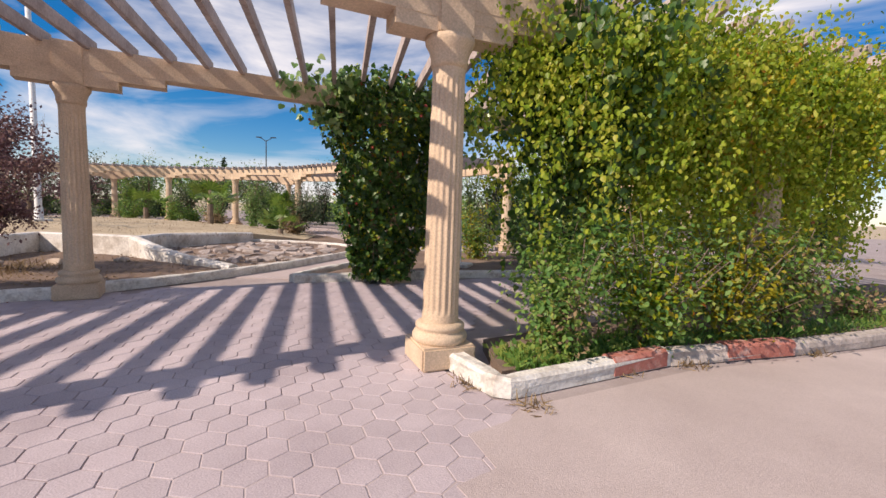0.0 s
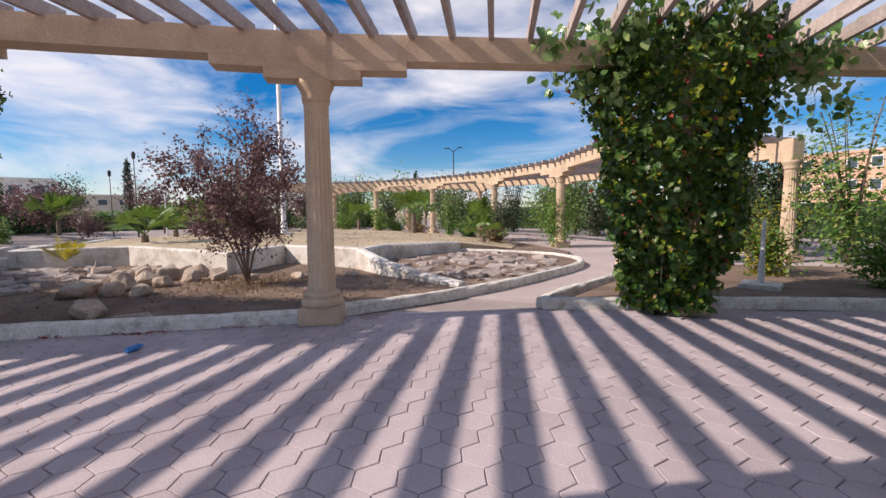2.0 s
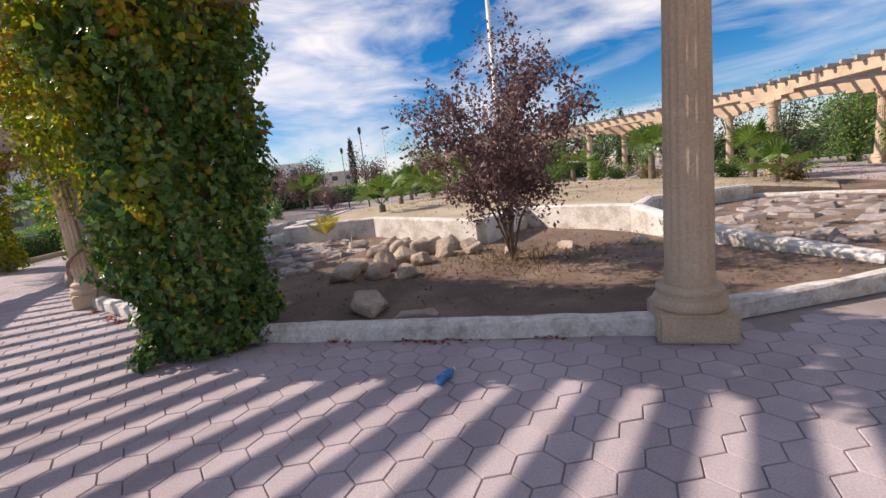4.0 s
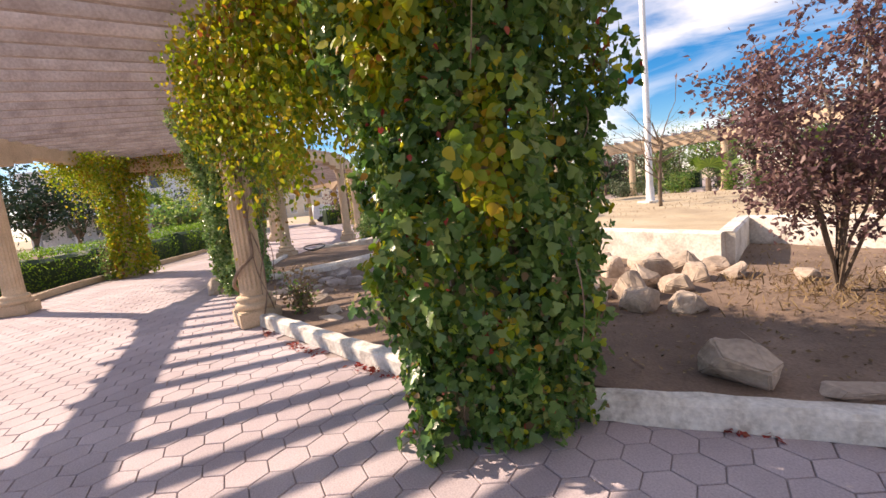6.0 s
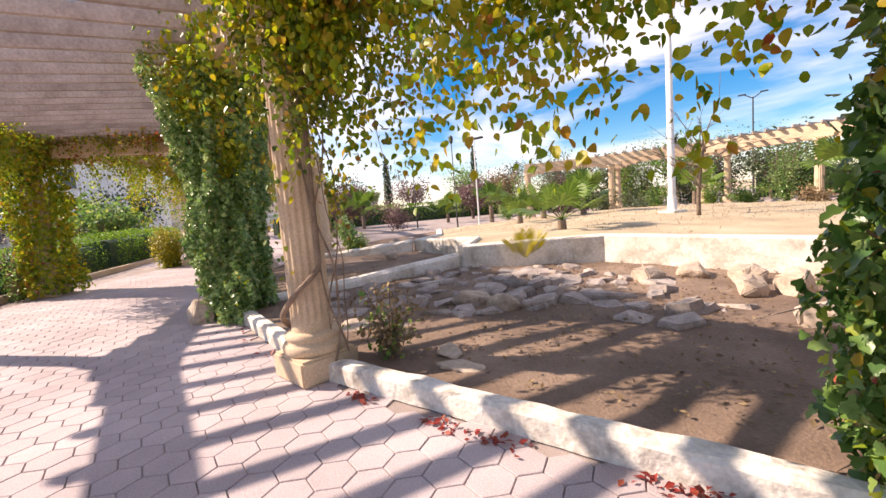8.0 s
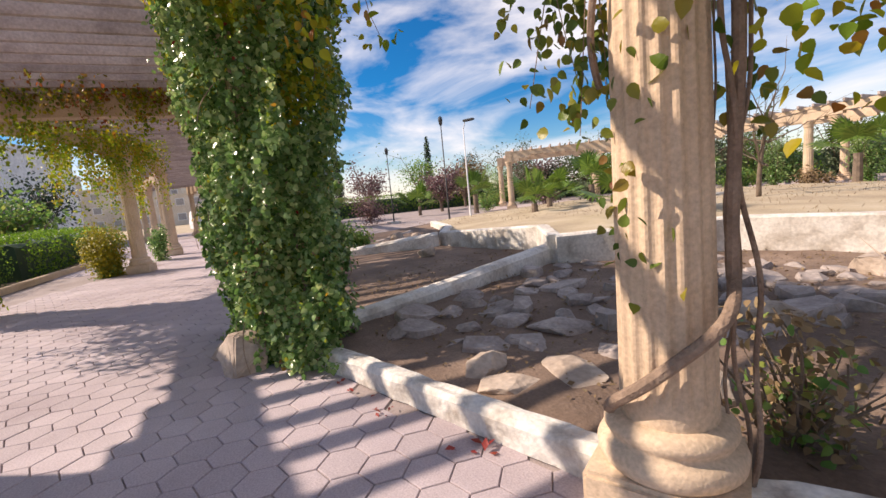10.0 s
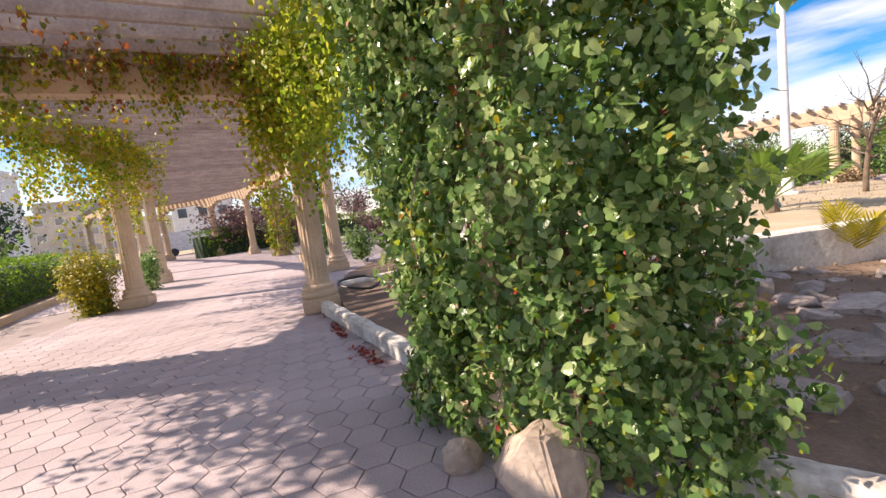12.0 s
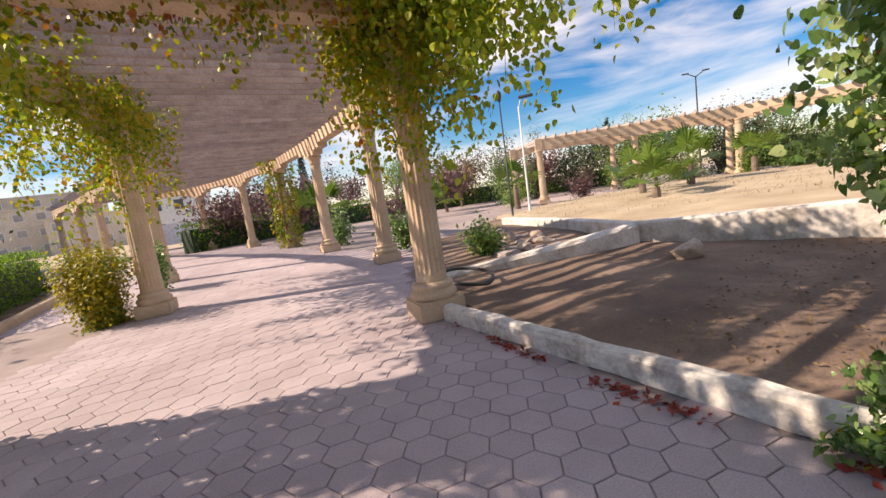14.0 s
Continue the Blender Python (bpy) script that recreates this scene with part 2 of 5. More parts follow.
def lathe(profile, seg=32, flute=0, depth=0.0):
    """A turned solid; with flutes it is grooved all round."""
    n = seg if not flute else flute * 6
    verts, faces = [], []
    for r, z, f in [(p[0], p[1], p[2] if len(p) > 2 else 0) for p in profile]:
        for i in range(n):
            a = 2 * math.pi * i / n
            g = 0.0
            if flute and f:
                u = (i % 6) / 6.0
                g = f * depth * math.sin(math.pi * min(max((u - 0.12) / 0.76, 0), 1)) ** 0.8 if 0.12 < u < 0.88 else 0.0
            verts.append(((r - g) * math.cos(a), (r - g) * math.sin(a), z))
    m = len(profile)
    for j in range(m - 1):
        for i in range(n):
            k = (i + 1) % n
            faces.append((j * n + i, j * n + k, (j + 1) * n + k, (j + 1) * n + i))
    faces.append(tuple(range(n - 1, -1, -1)))
    faces.append(tuple(range((m - 1) * n, m * n)))
    return verts, faces


def spline(points, step=0.25, closed=False):
    """A smooth line through the points (Catmull-Rom), as an array of places."""
    p = [np.array(q, float) for q in points]
    if closed:
        p = [p[-1]] + p + [p[0], p[1]]
    else:
        p = [2 * p[0] - p[1]] + p + [2 * p[-1] - p[-2]]
    out = []
    for i in range(1, len(p) - 2):
        n = max(2, int(np.linalg.norm(p[i + 1] - p[i]) / step))
        for k in range(n):
            t = k / n
            a, b, c, d = p[i - 1], p[i], p[i + 1], p[i + 2]
            out.append(0.5 * (2 * b + (c - a) * t + (2 * a - 5 * b + 4 * c - d) * t * t + (3 * b - a - 3 * c + d) * t ** 3))
    if not closed:
        out.append(p[-2])
    return np.array(out)


def sweep(line, profile, closed=False, wobble=0.0, seed=1):
    """A profile (offset to the left of the way, height) swept along a plan line of (x, y[, z])."""
    rng = np.random.default_rng(seed)
    line = np.array(line, float)
    n, k = len(line), len(profile)
    d = np.gradient(line[:, :2], axis=0)
    if closed:
        d = np.roll(line[:, :2], -1, 0) - np.roll(line[:, :2], 1, 0)
    d /= np.linalg.norm(d, axis=1)[:, None]
    nrm = np.stack([-d[:, 1], d[:, 0]], 1)
    z = line[:, 2] if line.shape[1] > 2 else np.zeros(n)
    verts = []
    for i in range(n):
        for o, h in profile:
            w = rng.normal(0, wobble, 3) if wobble else (0, 0, 0)
            verts.append((line[i, 0] + nrm[i, 0] * o + w[0], line[i, 1] + nrm[i, 1] * o + w[1], z[i] + h + (w[2] if h > 0.03 else 0)))
    faces = []
    for i in range(n if closed else n - 1):
        a, b = i * k, ((i + 1) % n) * k
        for j in range(k):
            q = (j + 1) % k
            faces.append((a + j, b + j, b + q, a + q))
    if not closed:
        faces.append(tuple(range(k)))
        faces.append(tuple(range((n - 1) * k + k - 1, (n - 1) * k - 1, -1)))
    return verts, faces


def fan(outline, z=0.0):
    """A flat face from a plan outline."""
    bm = bmesh.new()
    vs = [bm.verts.new((p[0], p[1], p[2] if len(p) > 2 else z)) for p in outline]
    bm.faces.new(vs)
    bmesh.ops.triangulate(bm, faces=bm.faces[:])
    bmesh.ops.recalc_face_normals(bm, faces=bm.faces[:])
    if bm.faces and sum(f.normal.z for f in bm.faces) < 0:
        bmesh.ops.reverse_faces(bm, faces=bm.faces[:])
    return bm


LEAF = {
    "heart": (np.array([(0, 0.06, 0), (-0.2, -0.03, 0.05), (-0.42, 0.1, 0.08), (-0.47, 0.34, 0.07), (-0.34, 0.62, 0.04), (-0.15, 0.85, -0.04), (0, 1.0, -0.12),
                       (0.15, 0.85, -0.04), (0.34, 0.62, 0.04), (0.47, 0.34, 0.07), (0.42, 0.1, 0.08), (0.2, -0.03, 0.05), (0, 0.42, -0.02)]),
              np.array([(k, 12, (k + 1) % 12) for k in range(12)])),
    "oval": (np.array([(0, 0, 0), (-0.28, 0.45, 0.06), (0, 1.0, -0.06), (0.28, 0.45, 0.06), (0, 0.5, -0.02)]),
             np.array([(0, 4, 1), (1, 4, 2), (2, 4, 3), (3, 4, 0)])),
    "ovate": (np.array([(0, 0, 0), (-0.24, 0.08, 0.06), (-0.38, 0.3, 0.09), (-0.3, 0.64, 0.06), (0, 1.0, -0.1), (0.3, 0.64, 0.06), (0.38, 0.3, 0.09), (0.24, 0.08, 0.06)]),
              np.array([(0, 4, 3), (0, 3, 2), (0, 2, 1), (0, 7, 6), (0, 6, 5), (0, 5, 4)])),
    "lobed": (np.array([(0, 0, 0), (-0.42, 0.0, 0.06), (-0.5, 0.26, 0.08), (-0.28, 0.42, 0.03), (-0.3, 0.7, 0.04), (0, 1.0, -0.1), (0.3, 0.7, 0.04), (0.28, 0.42, 0.03), (0.5, 0.26, 0.08), (0.42, 0.0, 0.06), (0, 0.4, -0.04)]),
              np.array([(0, 10, 1), (1, 10, 2), (2, 10, 3), (3, 10, 4), (4, 10, 5), (5, 10, 6), (6, 10, 7), (7, 10, 8), (8, 10, 9), (9, 10, 0)])),
    "blade": (np.array([(-0.06, 0, 0), (0.06, 0, 0), (0.05, 0.6, 0.03), (0, 1.0, -0.08), (-0.05, 0.6, 0.03)]),
              np.array([(0, 1, 2), (0, 2, 4), (4, 2, 3)])),
}


def leaves(name, centres, outward, size, shape, mat, rng, droop=0.5, jitter=0.7, vary=0.35):
    """Many small leaves in one mesh: each hangs from its centre, faces roughly outward."""
    c = np.asarray(centres, float)
    n = len(c)
    o = np.asarray(outward, float) + rng.normal(0, jitter, (n, 3))
    o /= np.linalg.norm(o, axis=1)[:, None] + 1e-9
    down = np.tile((0.0, 0.0, -1.0), (n, 1)) * droop + rng.normal(0, 1, (n, 3)) * (1 - droop * 0.6)
    y = down - (down * o).sum(1)[:, None] * o
    y /= np.linalg.norm(y, axis=1)[:, None] + 1e-9
    x = np.cross(y, o)
    tv, tf = LEAF[shape]
    s = size * (1 + rng.uniform(-vary, vary, n))
    v = c[:, None, :] + s[:, None, None] * (tv[None, :, 0:1] * x[:, None, :] + tv[None, :, 1:2] * y[:, None, :] + tv[None, :, 2:3] * o[:, None, :])
    f = tf[None] + (np.arange(n) * len(tv))[:, None, None]
    me = bpy.data.meshes.new(name)
    v, f = v.reshape(-1, 3), f.reshape(-1, 3)
    me.vertices.add(len(v))
    me.vertices.foreach_set("co", v.ravel())
    me.loops.add(f.size)
    me.loops.foreach_set("vertex_index", f.ravel().astype(np.int32))
    me.polygons.add(len(f))
    me.polygons.foreach_set("loop_start", np.arange(0, f.size, 3, dtype=np.int32))
    me.polygons.foreach_set("loop_total", np.full(len(f), 3, dtype=np.int32))
    me.update(calc_edges=True)
    me.validate()
    me.polygons.foreach_set("use_smooth", [True] * len(me.polygons))
    me.materials.append(mat)
    return me


def tube(points, radius, seg=7, taper=1.0):
    """A round stem along the points."""
    p = np.array(points, float)
    n = len(p)
    d = np.gradient(p, axis=0)
    d /= np.linalg.norm(d, axis=1)[:, None] + 1e-9
    verts, faces = [], []
    for i in range(n):
        u = np.cross(d[i], (0.31, 0.87, 0.4))
        u /= np.linalg.norm(u) + 1e-9
        w = np.cross(d[i], u)
        r = radius * (1 + (taper - 1) * i / max(1, n - 1))
        for k in range(seg):
            a = 2 * math.pi * k / seg
            verts.append(p[i] + r * (math.cos(a) * u + math.sin(a) * w))
    for i in range(n - 1):
        for k in range(seg):
            q = (k + 1) % seg
            faces.append((i * seg + k, i * seg + q, (i + 1) * seg + q, (i + 1) * seg + k))
    faces.append(tuple(range(seg - 1, -1, -1)))
    faces.append(tuple(range((n - 1) * seg, n * seg)))
    return verts, faces


def joined(pieces):
    verts, faces = [], []
    for v, f in pieces:
        k = len(verts)
        verts += [tuple(q) for q in v]
        faces += [tuple(i + k for i in g) for g in f]
    return verts, faces


# ---- plan ----
CEN = np.array((-18.58, 9.08))


def ring(r, deg):
    return (CEN[0] + r * math.cos(radians(deg)), CEN[1] + r * math.sin(radians(deg)))


COL_A, COL_B, COL_C, COL_D, COL_E = ring(12.28, -24.5), ring(12.3, -46.5), (-13.86, -2.1), ring(12.2, -85.0), ring(12.28, -107.7)
COL_F = (-26.9, -0.5)
COL_Z, COL_Y = (-3.95, 7.8), (-0.6, 11.4)
INNER = [(2.6, 15.2), COL_Y, COL_Z, COL_A, COL_B, COL_C, COL_D, COL_E, COL_F, (-31.7, 0.2), (-36.6, 0.6), (-41.5, 0.3), (-46.2, -0.9), (-50.4, -3.4)]
OUTER = [(5.8, 10.2), (2.2, 7.05), (-1.42, 3.85), ring(16.3, -31.2), ring(16.5, -49.5), ring(16.6, -69.0), ring(16.7, -88.2), (-23.0, -7.45), (-27.4, -5.05), (-32.5, -4.4), (-37.7, -4.75), (-43.0, -5.55), (-48.5, -6.4), (-54.0, -7.6)]

# ---- ground ----

def structure(name, mesh, mat, label):
    if isinstance(mesh, bmesh.types.BMesh):
        me = bpy.data.meshes.new(name)
        mesh.to_mesh(me)
        mesh.free()
    else:
        me = mesh
    if not me.materials:
        me.materials.append(mat)
    return tagged(new(name, me), label, name.split("_")[0], kind="structure")


structure("ground", fan([(-600, -600), (600, -600), (600, 600), (-600, 600)], -0.06), M_DRY, "dry dusty ground reaching to the horizon")
pav_line = spline([ring(17.3, -30), ring(17.2, -60), ring(17.3, -90), (-23.4, -8.3), (-29.0, -7.5), (-36, -6.9), (-44, -9.5), (-49, -13)], 0.8)
structure("pavement", fan([(-60, -40), (60, -40), (60, 60), (-60, 60)], -0.012), M_JOINT, "sandy bed of the hexagonal paving")

# ---- kerbs ----
KERB = [(-0.082, 0.0), (-0.08, 0.08), (-0.078, 0.143), (-0.055, 0.168), (0.0, 0.172), (0.055, 0.168), (0.08, 0.14), (0.082, 0.0)]


def kerb(line, label, mat=M_KERB, prof=KERB, seed=3, name="kerb"):
    v, f = sweep(line, prof, wobble=0.006, seed=seed)
    ob = new(name, mesh_of(name, v, f, mat))
    return tagged(ob, label, "kerb", kind="structure")


IN_COLS = [COL_A, COL_B, COL_C, COL_D, COL_E]
for i in range(4):
    a, b = np.array(IN_COLS[i]), np.array(IN_COLS[i + 1])
    kerb([a + (b - a) * (0.06 + 0.88 * k / 24) for k in range(25)], "whitewashed stone kerb edging the garden bed", seed=i)
kerb(spline([(-7.48, 4.28), (-7.1, 6.0), (-6.95, 7.5), (-6.98, 9.4), (-7.1, 10.8), (-7.5, 12.0), (-8.6, 12.9), (-10.4, 12.9), (-12.1, 12.2)], 0.3), "whitewashed kerb curving round the dry pond", seed=9)
kerb(spline([(-5.6, 6.65), (-5.7, 7.6), (-5.7, 9.4), (-5.85, 11.2), (-6.4, 12.9)], 0.3), "whitewashed kerb along the side path", seed=10)
kerb(spline([(-5.55, 6.6), (-3.4, 8.55), (-0.9, 10.6), (2.0, 13.6)], 0.4), "low stone kerb along the planted bed", seed=11)
kerb([(-1.2, 3.72), (-0.78, 3.4), (-0.68, 3.33), (-0.6, 3.34), (-0.52, 3.43), (0.78, 4.85)], "whitewashed kerb turning from the column to the road", seed=12)
kerb([(0.785, 4.855), (2.3, 5.95), (3.3, 6.75), (9, 12)], "weathered concrete roadside kerb with faded red paint", M_OLDKERB, seed=13)
kerb(pav_line, "low concrete kerb along the outer hedge", M_STONE, seed=14)

# ---- pergola ----
SHAFT = [(0.186, 0.42, 0), (0.184, 0.5, 0), (0.182, 0.56, 1), (0.173, 1.6, 1), (0.158, 2.74, 1), (0.157, 2.8, 0), (0.16, 2.9, 0)]


def base_column():
    sh = mesh_of("shaft", *lathe(SHAFT, flute=18, depth=0.012), M_STONE)
    mo = mesh_of("base_moulding", *lathe([(0.25, 0.22), (0.275, 0.25), (0.28, 0.29), (0.262, 0.325), (0.235, 0.335), (0.238, 0.36), (0.25, 0.375), (0.248, 0.4), (0.225, 0.42), (0.2, 0.43)], 40), M_STONE, True)
    ca = mesh_of("capital", *lathe([(0.168, 2.88), (0.18, 2.93), (0.178, 2.97), (0.2, 3.04), (0.235, 3.1), (0.24, 3.15), (0.22, 3.16)], 32), M_STONE, True)
    bm = block(0.56, 0.56, 0.23, (0, 0, 0.115), 0.02)
    pl = bpy.data.meshes.new("plinth")
    bm.to_mesh(pl)
    bm.free()
    pl.materials.append(M_STONE)
    return sh, mo, ca, pl


COLUMN = base_column()


def put_column(parent, x, y, rz, z=0.0, tall=1.0):
    shaft, moulding, capital, plinth = COLUMN
    c = part("column", shaft, None, parent, "fluted cast-stone column")
    c.matrix_basis = pose(x, y, z, 0, 0, rz) @ Matrix.Diagonal((1, 1, tall, 1))
    for n, me in (("base_moulding", moulding), ("capital", capital), ("plinth", plinth)):
        part(n, me, None, c)
    return c


BEAM_W = 0.15


def beam_along(parent, line, cols, name="beam", levels=None):
    line = np.array(line)
    at_col = [int(np.linalg.norm(line[:, :2] - np.array(c), axis=1).argmin()) for c in cols]
    zz = np.interp(np.arange(len(line)), at_col, levels) if levels else np.zeros(len(line))
    line = np.c_[line[:, :2], zz]
    v, f = sweep(line, [(-BEAM_W, 3.4), (BEAM_W, 3.4), (BEAM_W, 3.72), (-BEAM_W, 3.72)])
    ob = part(name, mesh_of(name, v, f, M_STONE), None, parent)
    for c in cols:
        dist = np.linalg.norm(line[:, :2] - np.array(c), axis=1)
        i = int(dist.argmin())
        d = line[min(i + 1, len(line) - 1)] - line[max(i - 1, 0)]
        a = math.degrees(math.atan2(d[1], d[0]))
        for half, z0, z1, w in ((1.32, 3.28, 3.402, 0.146), (0.76, 3.155, 3.284, 0.142)):
            seg = line[dist < half + 0.02]
            part("haunch", mesh_of("haunch", *sweep(seg, [(-w, z0), (w, z0), (w, z1), (-w, z1)]), M_STONE), None, ob)
        part("pad", block(0.36, 0.34, 0.6, (c[0], c[1], 3.455 + zz[i]), 0.012, a), M_STONE, ob)
    return ob


def resample(line, n):
    line = np.array(line)
    s = np.r_[0, np.cumsum(np.linalg.norm(np.diff(line, axis=0), axis=1))]
    t = np.linspace(0, s[-1], n)
    return np.stack([np.interp(t, s, line[:, 0]), np.interp(t, s, line[:, 1])], 1)


def chords(pts, step=0.2):
    """Straight runs from column to column."""
    out = []
    for a, b in zip(pts[:-1], pts[1:]):
        a, b = np.array(a), np.array(b)
        n = max(2, round(float(np.linalg.norm(b - a)) / step))
        out += [a + (b - a) * i / n for i in range(n)]
    return np.array(out + [np.array(pts[-1])])


SLAT_MESH = {}


def slat_between(parent, a, b, over_in=0.1, over_out=0.62, z=0.0):
    a, b = np.array(a), np.array(b)
    L = np.linalg.norm(b - a)
    key = (round(L, 1), over_in)
    if key not in SLAT_MESH:
        x0, x1, h = -over_in, key[0] + over_out, 0.17
        v = [(x0, -0.035, 0.06), (x0 + 0.0, -0.035, h), (x1, -0.035, h), (x1, -0.035, 0.07), (x1 - 0.18, -0.035, 0), (x0 + 0.12, -0.035, 0)]
        v = v + [(p[0], 0.035, p[2]) for p in v]
        f = [(0, 1, 2, 3, 4, 5), (11, 10, 9, 8, 7, 6)] + [(i, i + 6, (i + 1) % 6 + 6, (i + 1) % 6) for i in range(6)]
        SLAT_MESH[key] = mesh_of("slat", v, f, M_SLAT)
    s = part("slat", SLAT_MESH[key], None, parent)
    s.matrix_basis = pose(a[0], a[1], 3.68 + z + random.uniform(-0.006, 0.006), 0, 0, math.degrees(math.atan2(b[1] - a[1], b[0] - a[0])))


def pergola(inner, outer, label, spacing=0.526, over_out=0.62, levels=None, over_in=0.1, tall=1.0, close=(99, 0.41)):
    per = thing("pergola", (0, 0, 0), label, "pergola")
    li, lo = chords(inner), chords(outer)
    drop = 3.16 * (1 - tall)
    high = [z - drop for z in levels] if levels else None
    beam_along(per, li, inner, "inner_beam", high)
    beam_along(per, lo, outer, "outer_beam", high)
    for pts, ln in ((inner, li), (outer, lo)):
        for m, c in enumerate(pts):
            i = int(np.linalg.norm(ln - np.array(c), axis=1).argmin())
            d = ln[min(i + 1, len(ln) - 1)] - ln[max(i - 1, 0)]
            put_column(per, c[0], c[1], math.degrees(math.atan2(d[1], d[0])), levels[m] if levels else 0.0, tall)
    for k in range(len(inner) - 1):
        i0, i1 = [int(np.linalg.norm(li - np.array(c), axis=1).argmin()) for c in inner[k:k + 2]]
        o0, o1 = [int(np.linalg.norm(lo - np.array(c), axis=1).argmin()) for c in outer[k:k + 2]]
        n = max(3, round(float(np.linalg.norm(np.array(inner[k]) - inner[k + 1])) / (spacing if k < close[0] else close[1])))
        A, B = resample(li[i0:i1 + 1], 2 * n + 1)[1::2], resample(lo[o0:o1 + 1], 2 * n + 1)[1::2]
        for q, (a, b) in enumerate(zip(A, B)):
            slat_between(per, a, b, over_in, over_out, high[k] + (high[k + 1] - high[k]) * (q + 0.5) / n if levels else 0.0)
    return per


PER = pergola(INNER, OUTER, "long curved pergola of cast-stone columns, beams and weathered wooden slats", close=(4, 0.4))
# cross beam between the two rows where the pergola turns
_a, _b = np.array(COL_E), np.array(OUTER[7])
part("cross_beam", mesh_of("cross_beam", *sweep([_a + (_b - _a) * k / 12 for k in range(13)], [(-0.14, 3.3), (0.14, 3.3), (0.14, 3.69), (-0.14, 3.69)]), M_STONE), None, PER)
FAR_IN = [(-6.35, 12.5), (-10.5, 16.5), (-15.5, 18.9), (-20.7, 19.6), (-25.4, 18.9), (-29.2, 16.3), (-32.6, 12.9)]
FAR_OUT = [(-3.4, 16.2), (-9.0, 21.4), (-14.4, 23.8), (-20.9, 24.5), (-27.2, 23.4), (-32.6, 20.2), (-36.8, 15.6)]
FAR_Z = [0.0, 0.02, 0.05, 0.08, 0.08, 0.05, 0.02]
pergola(FAR_IN, FAR_OUT, "curved pergola on the far side of the round garden", levels=FAR_Z, over_in=0.42, tall=0.89)

# ---- garden ground ----
from mathutils import geometry


def sheet(outline, step, height, name, mat, label, rough=0.03, seed=0, kind="structure"):
    """An uneven ground sheet inside a plan outline; height(x, y) gives its level."""
    poly = [Vector((p[0], p[1])) for p in outline]
    xs, ys = [p.x for p in poly], [p.y for p in poly]
    pts = list(poly)
    n = len(poly)
    edges = [(i, (i + 1) % n) for i in range(n)]
    rng = random.Random(seed)
    x = min(xs)
    while x < max(xs):
        y = min(ys)
        while y < max(ys):
            q = Vector((x + rng.uniform(-0.3, 0.3) * step, y + rng.uniform(-0.3, 0.3) * step))
            inside, j = False, n - 1
            for i in range(n):
                a, b = poly[i], poly[j]
                if (a.y > q.y) != (b.y > q.y) and q.x < (b.x - a.x) * (q.y - a.y) / (b.y - a.y) + a.x:
                    inside = not inside
                j = i
            if inside:
                pts.append(q)
            y += step
        x += step
    vs, es, fs, *_ = geometry.delaunay_2d_cdt(pts, edges, [list(range(n))], 1, 1e-4)
    verts = [(v.x, v.y, height(v.x, v.y) + rough * (noise.noise(Vector((v.x * 1.3, v.y * 1.3, seed))) + 0.6 * noise.noise(Vector((v.x * 4, v.y * 4, seed))))) for v in vs]
    faces = [tuple(f) for f in fs]
    up = sum((verts[f[1]][0] - verts[f[0]][0]) * (verts[f[2]][1] - verts[f[0]][1]) - (verts[f[2]][0] - verts[f[0]][0]) * (verts[f[1]][1] - verts[f[0]][1]) for f in faces)
    if up < 0:
        faces = [tuple(reversed(f)) for f in faces]
    count = {}
    for f in faces:
        for a, b in zip(f, f[1:] + f[:1]):
            count[(a, b)] = 1
    for a, b in [e for e in count if (e[1], e[0]) not in count]:
        k = len(verts)
        verts += [(verts[a][0], verts[a][1], -0.08), (verts[b][0], verts[b][1], -0.08)]
        faces.append((b, a, k, k + 1))
    me = mesh_of(name, verts, faces, mat)
    return tagged(new(name, me), label, name.split("_")[0], kind=kind)


WALL = [(-28.0, 4.8, 0.3), (-24.5, 3.4, 0.34), (-22.0, 1.7, 0.44), (-18.95, 2.15, 0.6), (-17.75, 1.25, 0.57), (-16.18, 3.5, 0.62), (-12.3, 4.62, 0.6), (-13.7, 6.55, 0.58), (-10.9, 7.15, 0.6)]
BED = [ring(11.98, a) for a in range(-24, -126, -4)] + [(-28, 2), (-29.5, 6), (-31, 12), (-29.5, 17.4), (-26.3, 19.2), (-21, 19.6), (-16.2, 18.6), (-11.8, 16.4), (-9.0, 14.4), (-8.4, 12.9), (-7.4, 11.9), (-7.0, 9.6), (-7.0, 7.4), (-7.2, 6)]
sheet(BED, 0.45, lambda x, y: 0.1, "soil_bed", M_SOIL, "bare brown garden soil with dry litter", 0.035, 2)
LAWN = [(p[0], p[1]) for p in WALL] + [(-12.1, 8.8), (-12.1, 12.2), (-11.0, 13.8), (-12.2, 16.2), (-16.3, 18.4), (-21, 19.4), (-26.2, 19.0), (-29.5, 17.0), (-31.0, 12), (-30.5, 7)]


def near_line(x, y, pts):
    """The distance from a polyline and its height at the nearest place."""
    best = (1e9, 0.0)
    for a, b in zip(pts[:-1], pts[1:]):
        dx, dy = b[0] - a[0], b[1] - a[1]
        t = min(1, max(0, ((x - a[0]) * dx + (y - a[1]) * dy) / (dx * dx + dy * dy)))
        d = math.hypot(x - a[0] - t * dx, y - a[1] - t * dy)
        if d < best[0]:
            best = (d, a[2] + t * (b[2] - a[2]))
    return best


